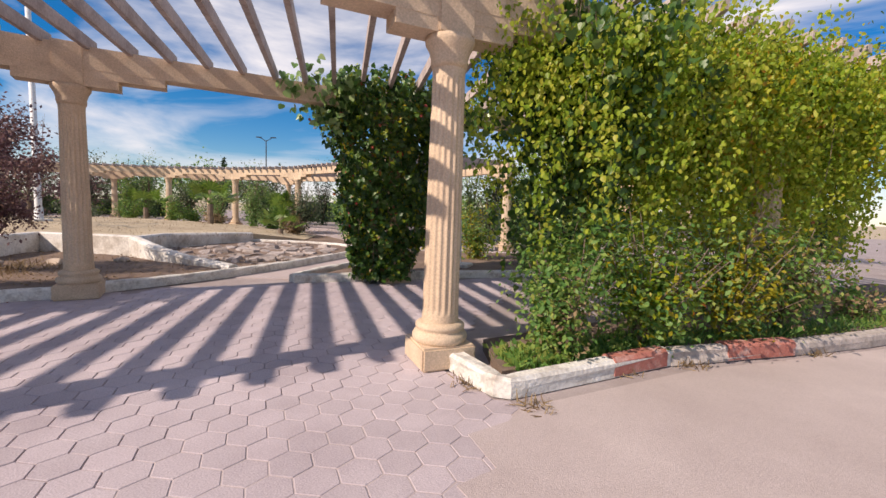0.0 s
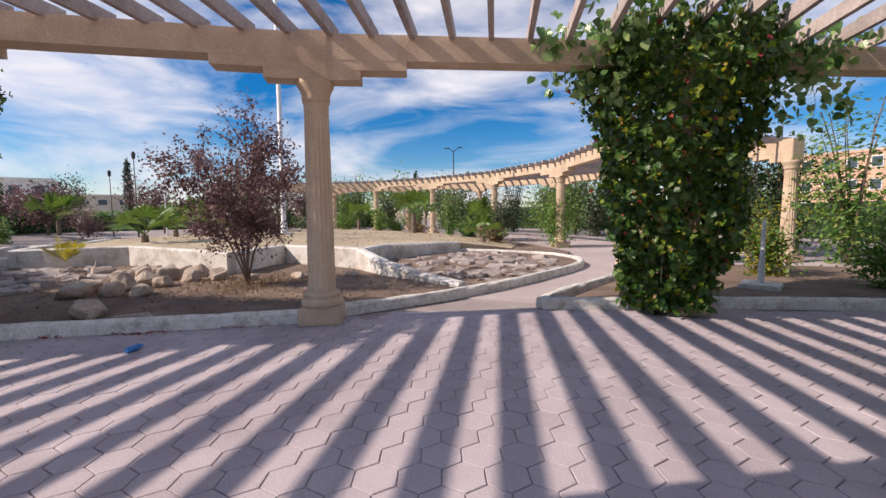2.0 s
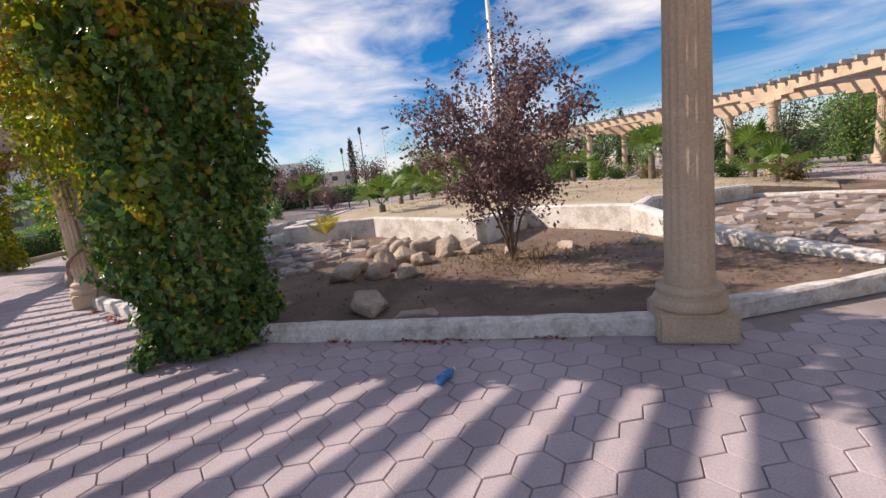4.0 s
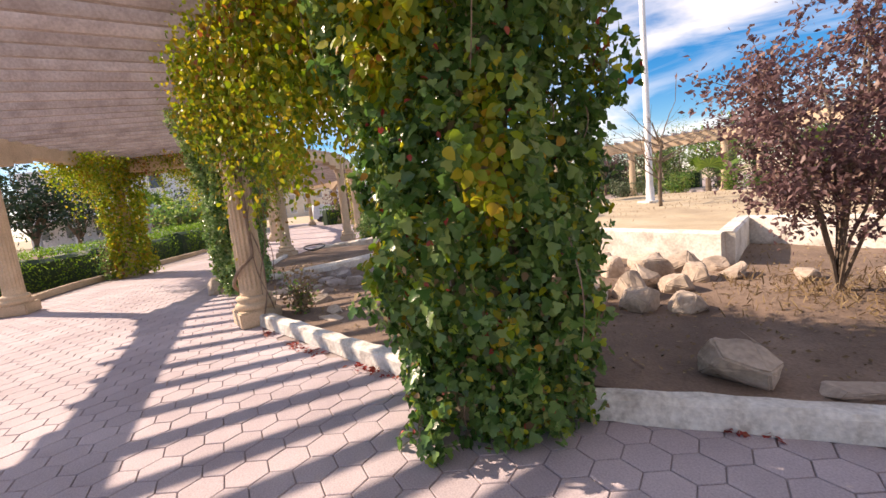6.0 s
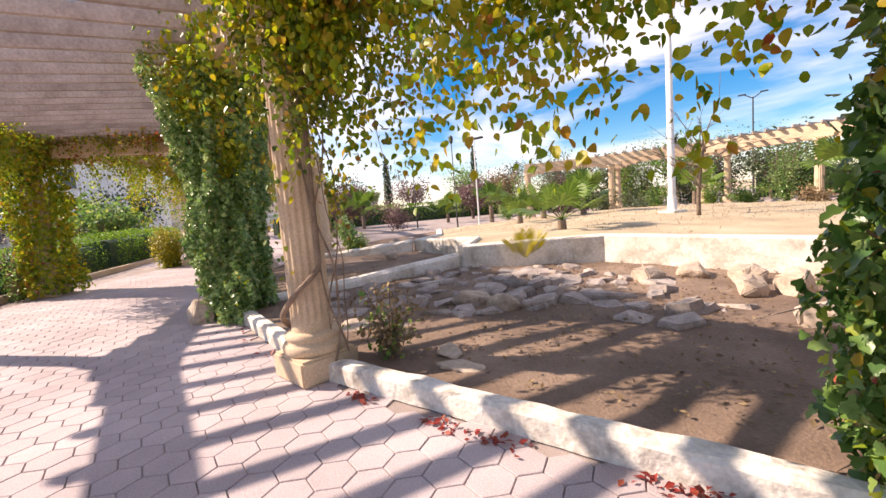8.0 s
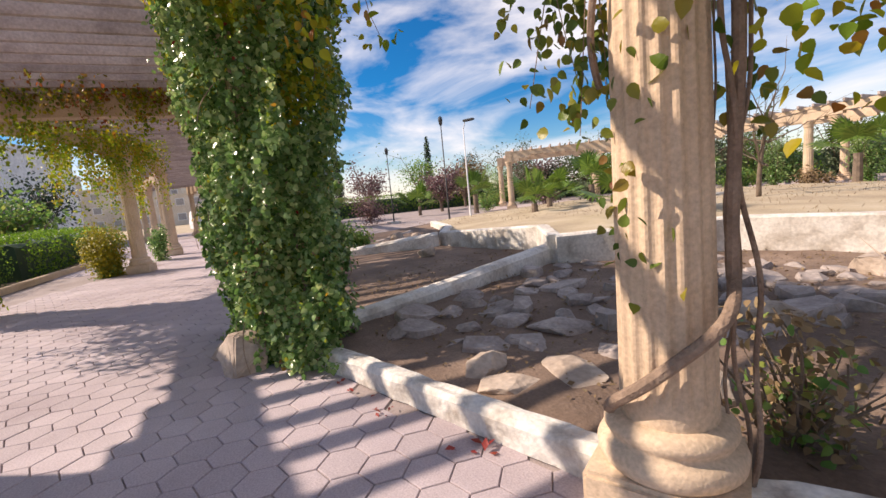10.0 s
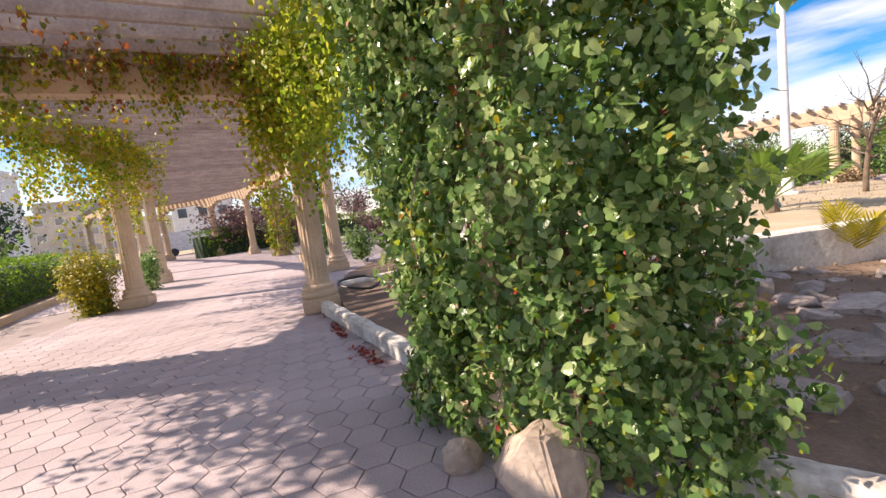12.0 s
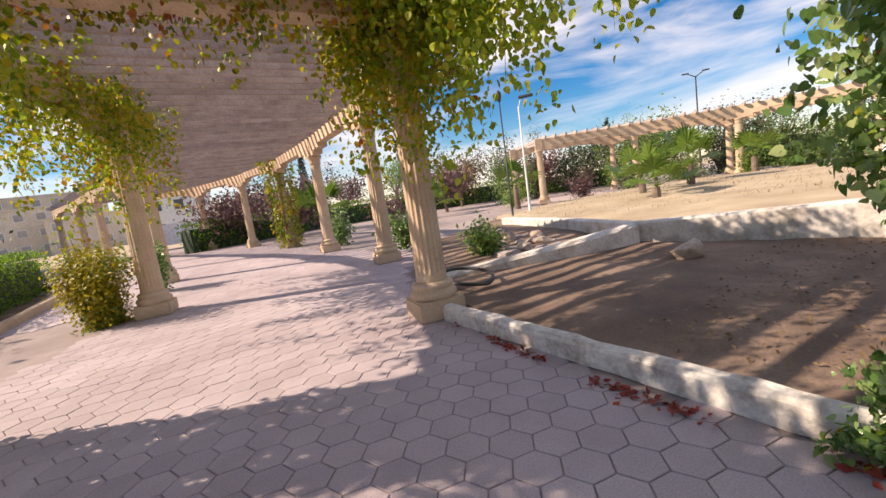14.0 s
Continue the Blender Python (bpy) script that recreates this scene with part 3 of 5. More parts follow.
RIM = WALL + [(-12.1, 8.8, 0.54), (-12.1, 12.2, 0.44)]
OPEN = [(-11.0, 13.8, 0.12), (-12.2, 16.2, 0.13), (-16.3, 18.4, 0.16), (-21, 19.4, 0.18), (-26.2, 19.0, 0.16), (-29.5, 17.0, 0.14), (-31.0, 12, 0.14), (-30.5, 7, 0.15), (-28.2, 5.0, 0.2)]


def lawn_z(x, y):
    d1, z1 = near_line(x, y, RIM)
    d2, z2 = near_line(x, y, OPEN)
    w1, w2 = 1 / (d1 + 0.05) ** 2, 1 / (d2 + 0.05) ** 2
    return (w1 * (z1 - 0.05) + w2 * z2 + 0.12 * 0.62) / (w1 + w2 + 0.12)


sheet(LAWN, 0.7, lawn_z, "lawn", M_DRY, "dry yellowed lawn behind the low white wall", 0.05, 4)
sheet([(-0.7, 3.55), (0.78, 5.0), (3.2, 6.9), (8.6, 12.2), (6.4, 13.2), (1.8, 8.0), (-1.1, 4.4)], 0.35, lambda x, y: 0.12, "planting_bed", M_SOIL, "planted strip beside the road under the pergola edge", 0.04, 5)
sheet([(-5.4, 6.95), (-3.4, 8.85), (-0.9, 10.9), (2.0, 13.9), (-1.5, 15.0), (-4.6, 13.6), (-6.1, 12.9), (-5.5, 9.4)], 0.45, lambda x, y: 0.1, "planting_bed", M_SOIL, "soil bed between the side path and the pergola", 0.04, 6)
sheet([(0.5, -30), (60, -30), (60, 60), (9.1, 12.9), (3.5, 6.7), (1.0, 4.7), (-0.45, 3.15), (-0.5, 2.9), (-0.72, 2.6), (-0.45, 2.3), (-0.62, 2.05), (-0.3, 1.8), (-0.38, 1.5), (0.0, 1.2), (-0.1, 0.9), (0.2, 0.6), (0.0, 0.2), (0.1, -0.4), (-0.2, -0.9), (-0.1, -1.2), (-0.3, -1.5)], 3.0, lambda x, y: 0.004, "road", M_ROAD, "pale dusty road surface with drifted sand", 0.0, 7)
sheet([(-7.0, 6.4), (-5.7, 6.9), (-5.75, 9.4), (-5.9, 11.2), (-6.5, 13.0), (-4.0, 14.6), (-6.5, 20.5), (-12, 25.5), (-10.5, 22.5), (-8.0, 17.4), (-8.5, 14.2), (-7.3, 12.1), (-6.9, 9.5)], 1.0, lambda x, y: 0.006, "path", M_ROAD, "grey concrete side path curving to the far pergola", 0.0, 8)
sheet([(-6.8, -8.6), (60, -60), (-90, -60), (-90, -16), (-50, -13.5), (-44, -9.9), (-36, -7.2), (-29, -7.8), (-23.4, -8.6)] + [ring(17.6, a) for a in (-90, -75, -60, -45)][0:3], 2.5, lambda x, y: 0.02, "verge", M_SOIL, "brown soil verge under the hedge", 0.03, 9)

def far_z(x, y):
    return near_line(x, y, [(p[0], p[1], z) for p, z in zip(FAR_IN, FAR_Z)])[1] + 0.004


sheet([(-6.0, 12.6)] + [(p[0] * 1.0 + 0.5 * (CEN[0] - p[0]) / 12, p[1] + 0.5 * (CEN[1] - p[1]) / 12) for p in FAR_IN] + [(-36, 13.5)] + [(p[0] - 1.2 * (CEN[0] - p[0]) / 15, p[1] - 1.2 * (CEN[1] - p[1]) / 15) for p in reversed(FAR_OUT)] + [(-2.0, 13.6)], 1.0, far_z, "terrace", M_ROAD, "pale paved walk under the far pergola", 0.0, 12)

# ---- low walls ----
for i in range(len(WALL) - 1):
    a, b = np.array(WALL[i]), np.array(WALL[i + 1])
    v, f = sweep([a + (b - a) * k / 8 for k in range(9)], [(-0.12, -0.72), (-0.12, -0.03), (-0.09, 0.0), (0.09, 0.0), (0.12, -0.03), (0.12, -0.72)], wobble=0.007, seed=30 + i)
    tagged(new("garden_wall", mesh_of("garden_wall", v, f, M_WALL)), "low whitewashed garden wall with flaking paint", "wall", kind="structure")
for pts, lab in (([(-17.95, 1.35, 0.42), (-17.7, 0.0, 0.34), (-17.45, -1.3, 0.26), (-17.2, -2.75, 0.2)], "sloping rounded stone coping beside the stone bed"),
                 ([(-10.9, 7.15, 0.6), (-9.8, 6.95, 0.42), (-8.7, 6.82, 0.3), (-7.3, 6.8, 0.2)], "sloping stained white wall of the dry pond"),
                 ([(-10.9, 7.15, 0.6), (-12.1, 8.75, 0.54), (-12.1, 12.1, 0.44)], "stained retaining wall behind the dry pond"),
                 ([(-21.95, 1.5, 0.46), (-22.45, 0.3, 0.35), (-23.25, -1.0, 0.22), (-23.7, -1.7, 0.16)], "low rounded white coping sloping down across the soil bed")):
    ln = []
    for a, b in zip(pts[:-1], pts[1:]):
        a, b = np.array(a), np.array(b)
        ln += [a + (b - a) * k / 6 for k in range(6)]
    ln.append(np.array(pts[-1]))
    v, f = sweep(ln, [(-0.13, -0.6), (-0.13, -0.06), (-0.08, -0.01), (0.0, 0.0), (0.08, -0.01), (0.13, -0.06), (0.13, -0.6)], wobble=0.008, seed=len(lab))
    tagged(new("garden_wall", mesh_of("garden_wall", v, f, M_WALL)), lab, "wall", kind="structure")


# ---- stones ----
def rock_mesh(sx, sy, sz, seed, detail=18):
    rng = random.Random(seed)
    bm = bmesh.new()
    for _ in range(detail):
        v = Vector((rng.gauss(0, 1), rng.gauss(0, 1), rng.gauss(0, 1))).normalized()
        v *= rng.uniform(0.82, 1.0)
        bm.verts.new((v.x * sx, v.y * sy, max(v.z, -0.35) * sz))
    res = bmesh.ops.convex_hull(bm, input=bm.verts[:])
    bmesh.ops.delete(bm, geom=[g for g in res["geom_interior"] if isinstance(g, bmesh.types.BMVert)], context="VERTS")
    bmesh.ops.bevel(bm, geom=bm.edges[:], offset=0.05 * min(sx, sy, sz), segments=2, affect="EDGES")
    bmesh.ops.triangulate(bm, faces=bm.faces[:])
    bmesh.ops.subdivide_edges(bm, edges=[e for e in bm.edges if e.calc_length() > 0.35 * sx], cuts=2, use_grid_fill=True)
    for v in bm.verts:
        k = noise.noise(v.co * (4.0 / sx) + Vector((seed, 0, 0)))
        v.co += v.co.normalized() * k * 0.06 * sx
    me = bpy.data.meshes.new("rock")
    bm.to_mesh(me)
    bm.free()
    me.materials.append(M_ROCK)
    return me


def rock(x, y, z, sx, sy, sz, seed, rz, label, group=""):
    ob = new("rock", rock_mesh(sx, sy, sz, seed))
    ob.matrix_basis = pose(x, y, z + 0.25 * sz, 0, 0, rz)
    return tagged(ob, label, "rock", group)


RK = [(-9.62, 1.78, .33, .24, .25), (-9.1, 2.15, .3, .16, .1), (-11.5, 1.85, .34, .26, .26), (-11.2, 2.28, .27, .22, .26), (-10.95, 2.62, .24, .2, .2), (-11.62, 2.5, .32, .26, .3), (-11.95, 2.1, .34, .26, .24),
      (-12.05, 2.95, .36, .28, .3), (-11.6, 3.1, .28, .22, .22), (-12.35, 3.4, .34, .26, .3), (-12.75, 3.1, .36, .28, .26), (-11.9, 3.65, .3, .24, .24), (-12.4, 3.95, .32, .26, .28), (-11.75, 4.15, .28, .22, .22), (-12.15, 4.28, .26, .22, .22),
      (-13.1, 2.75, .36, .28, .22), (-13.5, 3.4, .34, .26, .24), (-13.0, 3.75, .34, .28, .28), (-11.2, 4.6, .22, .18, .14), (-10.7, 5.4, .28, .2, .12), (-14.4, 2.6, .36, .28, .2), (-14.2, 3.3, .34, .26, .22),
      (-20.7, .5, .24, .21, .3), (-25.2, 1.9, .3, .25, .2), (-24.7, 2.3, .26, .22, .16), (-24.1, 1.6, .34, .24, .14), (-10.1, 6.3, .24, .2, .14), (-14.45, .25, .32, .24, .2), (-14.95, .02, .3, .24, .2), (-14.2, -1.2, .28, .2, .12), (-23.8, .8, .24, .2, .15),
      (-15.35, -1.98, .24, .18, .1), (-14.85, -1.58, .34, .22, .07), (-15.0, -2.02, .28, .18, .06)]
for i, (x, y, sx, sy, sz) in enumerate(RK):
    rock(x, y, 0.08, sx, sy, sz, 11 + i, (i * 67) % 180, "rough pale limestone rock lying on the soil", "rocks in the garden bed")
rock(-13.3, -1.0, 0.09, .16, .12, .1, 81, 20, "small pale stone lying on the soil", "stones by the kerb")
rock(-12.98, -1.05, 0.08, .3, .16, .07, 82, 30, "flat pale stone lying behind the kerb", "stones by the kerb")
rock(-17.0, -3.45, -0.01, .3, .25, .32, 78, 20, "rough white limestone boulder at the foot of the ivy", "boulders by the ivy")
rock(-17.47, -3.58, -0.01, .13, .11, .17, 72, 70, "small pale stone at the foot of the ivy", "boulders by the ivy")


def slab_mesh(r, seed, thick=0.1):
    rng = random.Random(seed)
    n = rng.randint(5, 7)
    top, bot = [], []
    for i in range(n):
        a = 2 * math.pi * (i + rng.uniform(-0.25, 0.25)) / n
        q = r * rng.uniform(0.75, 1.1)
        top.append((q * 0.9 * math.cos(a), q * 0.75 * math.sin(a), thick + rng.uniform(-0.028, 0.02)))
        bot.append((q * math.cos(a), q * 0.84 * math.sin(a), thick * 0.55))
    low = [(p[0], p[1], -0.05) for p in bot]
    faces = [tuple(range(n))]
    for k in range(2):
        faces += [(k * n + (i + 1) % n, k * n + i, (k + 1) * n + i, (k + 1) * n + (i + 1) % n) for i in range(n)]
    return mesh_of("flagstone", top + bot + low, faces, M_SLAB)


SLABS = [slab_mesh(0.26, 200 + i, 0.07 + 0.02 * (i % 4)) for i in range(10)]
for i in range(7):
    stone = rock_mesh(0.27, 0.21, 0.12, 240 + i, 14)
    stone.materials[0] = M_SLAB
    SLABS.append(stone)


def stone_bed(name, outline, pitch, z, label, seed):
    bed = thing(name, (0, 0, 0), label, "stone bed")
    rng = random.Random(seed)
    poly = [Vector((p[0], p[1])) for p in outline]
    xs, ys = [p.x for p in poly], [p.y for p in poly]
    row, y = 0, min(ys)
    while y < max(ys):
        x = min(xs) + (row % 2) * pitch * 0.5
        while x < max(xs):
            qx, qy = x + rng.uniform(-0.3, 0.3) * pitch, y + rng.uniform(-0.3, 0.3) * pitch
            inside, j = False, len(poly) - 1
            for i in range(len(poly)):
                a, b = poly[i], poly[j]
                if (a.y > qy) != (b.y > qy) and qx < (b.x - a.x) * (qy - a.y) / (b.y - a.y) + a.x:
                    inside = not inside
                j = i
            if inside and rng.random() < 0.93:
                s = part("flagstone", rng.choice(SLABS), None, bed)
                k = pitch / 0.5 * rng.uniform(0.7, 1.5)
                s.matrix_basis = pose(qx, qy, z + rng.uniform(-0.035, 0.02), rng.uniform(-11, 11), rng.uniform(-11, 11), rng.uniform(0, 360)) @ Matrix.Diagonal((k, k * rng.uniform(0.75, 1.0), 1, 1))
            x += pitch
        y += pitch * 0.8
        row += 1
    return bed


stone_bed("stone_bed", [(-17.0, -2.1), (-17.55, 1.0), (-16.3, 2.9), (-14.3, 2.7), (-12.6, 2.2), (-12.3, 1.2), (-13.6, 0.6), (-14.4, -0.3), (-15.0, -1.6), (-16.0, -2.2)], 0.46, 0.07, "bed of grey flat stones laid in brown soil", 5)
stone_bed("stone_bed", [(-10.9, 7.4), (-9.5, 7.15), (-7.4, 7.1), (-7.25, 9.6), (-7.45, 11.3), (-8.4, 12.4), (-10.4, 12.5), (-11.8, 11.8), (-11.9, 9.0)], 0.5, 0.05, "dry pond floor of pale broken flat stones", 6)
stone_bed("stone_bed", [(-27.0, 3.0), (-23.6, 1.8), (-22.6, 0.6), (-24.0, 0.2), (-25.9, 1.2)], 0.55, 0.03, "patch of flat grey stones on the soil", 8)


# ---- plants ----
def lump(p, k, s=0):
    return noise.noise(Vector((p[0] * k + s, p[1] * k, p[2] * k)))


def column_vine(name, x, y, r, z0, z1, n, size, shape, mat, label, seed, flare=0.0, top=0.0, squash=1.0, rz=0.0, droop=0.75, accent=None, mixing=0.55, stray=0.08):
    """Leaves wrapped round a column: an uneven skin two leaves deep, with stems under it."""
    rng = np.random.default_rng(seed)
    vine = thing(name, (x, y, 0), label, "climbing plant")
    a = rng.uniform(0, 2 * math.pi, n)
    z = rng.uniform(z0, z1, n)
    u = (z - z0) / (z1 - z0)
    base = r * (1 + flare * (1 - u) ** 3 + top * u ** 3)
    ca, sa = np.cos(a), np.sin(a)
    lumps = np.array([0.36 * lump((c * 1.3, s * 1.3, h), 1.1, seed) + 0.27 * lump((c * 2, s * 2, h), 2.6, seed) + 0.2 * lump((c * 3, s * 3, h), 6.0, seed) for c, s, h in zip(ca, sa, z)])
    rr = base * (1 + lumps) - np.abs(rng.normal(0, 0.09, n)) * r * 1.5
    cx, cy = rr * ca, rr * sa * squash
    c, s = math.cos(radians(rz)), math.sin(radians(rz))
    pos = np.stack([cx * c - cy * s, cx * s + cy * c, z], 1)
    out = np.stack([ca * c - sa * s, ca * s + sa * c, np.full(n, 0.35)], 1)
    cut = n if accent is None else int(n * accent[1])
    order = rng.permutation(n)
    if accent is not None and len(accent) > 2:
        patch = np.array([lump((c * 1.6, s * 1.6, h), 1.5, seed + 9) for c, s, h in zip(ca, sa, z)])
        order = np.argsort(z + 2.6 * mixing * patch + rng.normal(0, 0.3, n))
    main, rest = rng.permutation(order[:cut]), order[cut:]
    odd = int(stray * len(main))
    part("leaves", leaves("leaves", pos[main[4 * odd:]], out[main[4 * odd:]], size, shape, mat, rng, droop, 0.95, 0.55), None, vine)
    for i, (m2, kk) in enumerate(((M_CREEPER_GREEN, 0.8), (M_TWIG, 0.75), (M_CREEPER, 0.8), (M_REDLEAF, 0.7))):
        pick = main[i * odd:(i + 1) * odd]
        if i == 3:
            pick = pick[::3]
        if i == 1:
            pick = pick[z[pick] < z0 + 1.2]
        part("leaves", leaves("leaves", pos[pick], out[pick], size * kk, "ovate" if i else shape, m2, rng, droop, 0.9, 0.5), None, vine)
    if accent is not None:
        part("leaves", leaves("leaves", pos[rest], out[rest], size * 1.05, "ovate", accent[0], rng, droop, 0.6), None, vine)
    k = np.linspace(0, 1, 12)
    for i in range(9):
        a0, tw = rng.uniform(0, 6.28), rng.uniform(-0.8, 0.8)
        rad = 0.27 + 0.05 * np.sin(k * 9 + a0)
        part("stem", mesh_of("stem", *tube(np.stack([rad * np.cos(a0 + tw * k), rad * np.sin(a0 + tw * k), 0.02 + k * (z1 - 0.1)], 1), rng.uniform(0.008, 0.02), 5, 0.5), M_STEM), None, vine)
    for i in range(26):
        j = rng.integers(0, n)
        p, o = pos[j], out[j]
        drop = min(rng.uniform(0.2, 0.6), p[2] - 0.02)
        sw = rng.normal(0, 0.07, 2)
        line = np.stack([p[0] + o[0] * 0.07 * np.sin(k * 2.6) + sw[0] * k, p[1] + o[1] * 0.07 * np.sin(k * 2.6) + sw[1] * k, p[2] - drop * k], 1)
        part("runner", mesh_of("runner", *tube(line, 0.0045, 4, 0.5), M_STEM), None, vine)
    return vine


def hanging_vine(name, line, n_str, length, per, size, shape, mat, label, seed, width=0.25, ztop=3.85, spread=0.09):
    """Strands that spill over a beam and hang, each set with leaves."""
    rng = np.random.default_rng(seed)
    line = np.array(line, float)
    vine = thing(name, (line[:, 0].mean(), line[:, 1].mean(), 0), label, "climbing plant")
    o = np.array((line[:, 0].mean(), line[:, 1].mean(), 0))
    t = np.linspace(0, 1, len(line))
    pos, out, stems = [], [], []
    for i in range(n_str):
        u = rng.uniform(0, 1)
        dens = 0.5 + 0.5 * math.sin(u * 17 + seed) + 0.35 * math.sin(u * 41 + 2 * seed)
        L = length * max(0.12, rng.beta(1.4, 2.2) * (0.55 + 0.7 * max(0, dens)))
        p0 = np.array((np.interp(u, t, line[:, 0]), np.interp(u, t, line[:, 1]), ztop)) + rng.normal(0, width, 3) * (1, 1, 0.35)
        sway = rng.normal(0, 0.16, 2)
        k = np.linspace(0, 1, 8)
        st = np.stack([p0[0] + sway[0] * k + 0.05 * np.sin(k * 6 + i), p0[1] + sway[1] * k + 0.05 * np.cos(k * 5 + i), p0[2] - L * k], 1)
        if i % 2 == 0:
            stems.append(tube(st - o, 0.005, 4, 0.4))
        m = max(3, int(per * L))
        q = rng.uniform(0, 1, m)
        c = np.stack([np.interp(q, k, st[:, j]) for j in range(3)], 1) + rng.normal(0, spread, (m, 3))
        pos.append(c)
        d = rng.normal(0, 1, (m, 3))
        d[:, 2] = np.abs(d[:, 2]) * 0.6
        out.append(d)
    pos, out = np.concatenate(pos) - o, np.concatenate(out)
    part("leaves", leaves("leaves", pos, out, size, shape, mat, rng, 0.8, 0.4), None, vine)
    for st in stems[:40]:
        part("stem", mesh_of("stem", *st, M_STEM), None, vine)
    return vine


def shrub(name, x, y, rx, ry, h, n, size, shape, mat, label, seed, z=0.08, stems=14, gap=0.0, mat2=None, share=0.0, low=0.15, category="shrub"):
    rng = np.random.default_rng(seed)
    ob = thing(name, (x, y, z), label, category)
    st, tips = [], []
    for i in range(stems):
        a, e = rng.uniform(0, 6.28), rng.uniform(0.3, 1.0)
        k = np.linspace(0, 1, 6)
        hx, hy, hz = rx * e * math.cos(a), ry * e * math.sin(a), h * rng.uniform(0.55, 0.98) * math.sqrt(max(0.1, 1 - 0.6 * e * e))
        line = np.stack([hx * k ** 1.4, hy * k ** 1.4, hz * k], 1) + rng.normal(0, 0.03, (6, 3)) * k[:, None]
        st.append(tube(line, rng.uniform(0.006, 0.014) * max(1, h / 1.5), 5, 0.35))
        for _ in range(3):
            q = rng.uniform(low, 1)
            tips.append([np.interp(q, k, line[:, j]) for j in range(3)])
    tips = np.array(tips)
    idx = rng.integers(0, len(tips), n)
    pos = tips[idx] + rng.normal(0, 1, (n, 3)) * (0.16 * rx + 0.03, 0.16 * ry + 0.03, 0.1 * h)
    pos[:, 2] = np.maximum(pos[:, 2], 0.02)
    out = pos * (1, 1, 0.6) + (0, 0, 0.35)
    part("branch_work", mesh_of("branch_work", *joined(st), M_BARK), None, ob)
    odd = (rng.uniform(0, 1, len(tips)) < share)[idx] if mat2 else np.zeros(n, bool)
    part("leaves", leaves("leaves", pos[~odd], out[~odd], size, shape, mat, rng, 0.35, 0.6), None, ob)
    if odd.any():
        part("leaves", leaves("leaves", pos[odd], out[odd], size, shape, mat2, rng, 0.35, 0.6), None, ob)
    return ob


def tree(name, x, y, z, trunk_h, h, spread, n, size, mat, label, seed, limbs=9, trunk_r=0.05, shape="oval", category="tree", tight=0.16):
    rng = np.random.default_rng(seed)
    ob = thing(name, (x, y, z), label, category)
    k = np.linspace(0, 1, 7)
    pieces = [tube(np.stack([0.05 * np.sin(k * 3 + seed), 0.05 * np.cos(k * 2 + seed), k * trunk_h], 1), trunk_r, 8, 0.8)]
    tips = []
    for i in range(limbs):
        a = 2 * math.pi * (i + rng.uniform(-0.3, 0.3)) / limbs * 1.6
        e = rng.uniform(0.45, 1.0)
        z0 = trunk_h * rng.uniform(0.45, 1.0)
        end = np.array((spread * e * math.cos(a), spread * e * math.sin(a), trunk_h + (h - trunk_h) * rng.uniform(0.3, 1.0) * (1.2 - 0.4 * e)))
        line = np.stack([end[0] * k ** 1.2, end[1] * k ** 1.2, z0 + (end[2] - z0) * k], 1) + rng.normal(0, 0.03 * spread, (7, 3)) * k[:, None]
        pieces.append(tube(line, trunk_r * 0.55, 6, 0.25))
        for j in range(5):
            q = rng.uniform(0.45, 1)
            b0 = np.array([np.interp(q, k, line[:, m]) for m in range(3)])
            b1 = b0 + rng.normal(0, 0.3, 3) * spread * (1, 1, 0.7) + (0, 0, 0.15 * spread)
            br = b0 + (b1 - b0) * k[:, None]
            pieces.append(tube(br, trunk_r * 0.2, 4, 0.3))
            tips += [b0 + (b1 - b0) * w for w in (0.4, 0.75, 1.0)]
    tips = np.array(tips)
    part("trunk", mesh_of("trunk", *joined(pieces), M_BARK), None, ob)
    idx = rng.integers(0, len(tips), n)
    pos = tips[idx] + rng.normal(0, tight * spread, (n, 3))
    pos[:, 2] = np.maximum(pos[:, 2], trunk_h * 0.25)
    part("crown", leaves("crown", pos, rng.normal(0, 1, (n, 3)) + (0, 0, 0.5), size, shape, mat, rng, 0.4, 0.5), None, ob)
    return ob


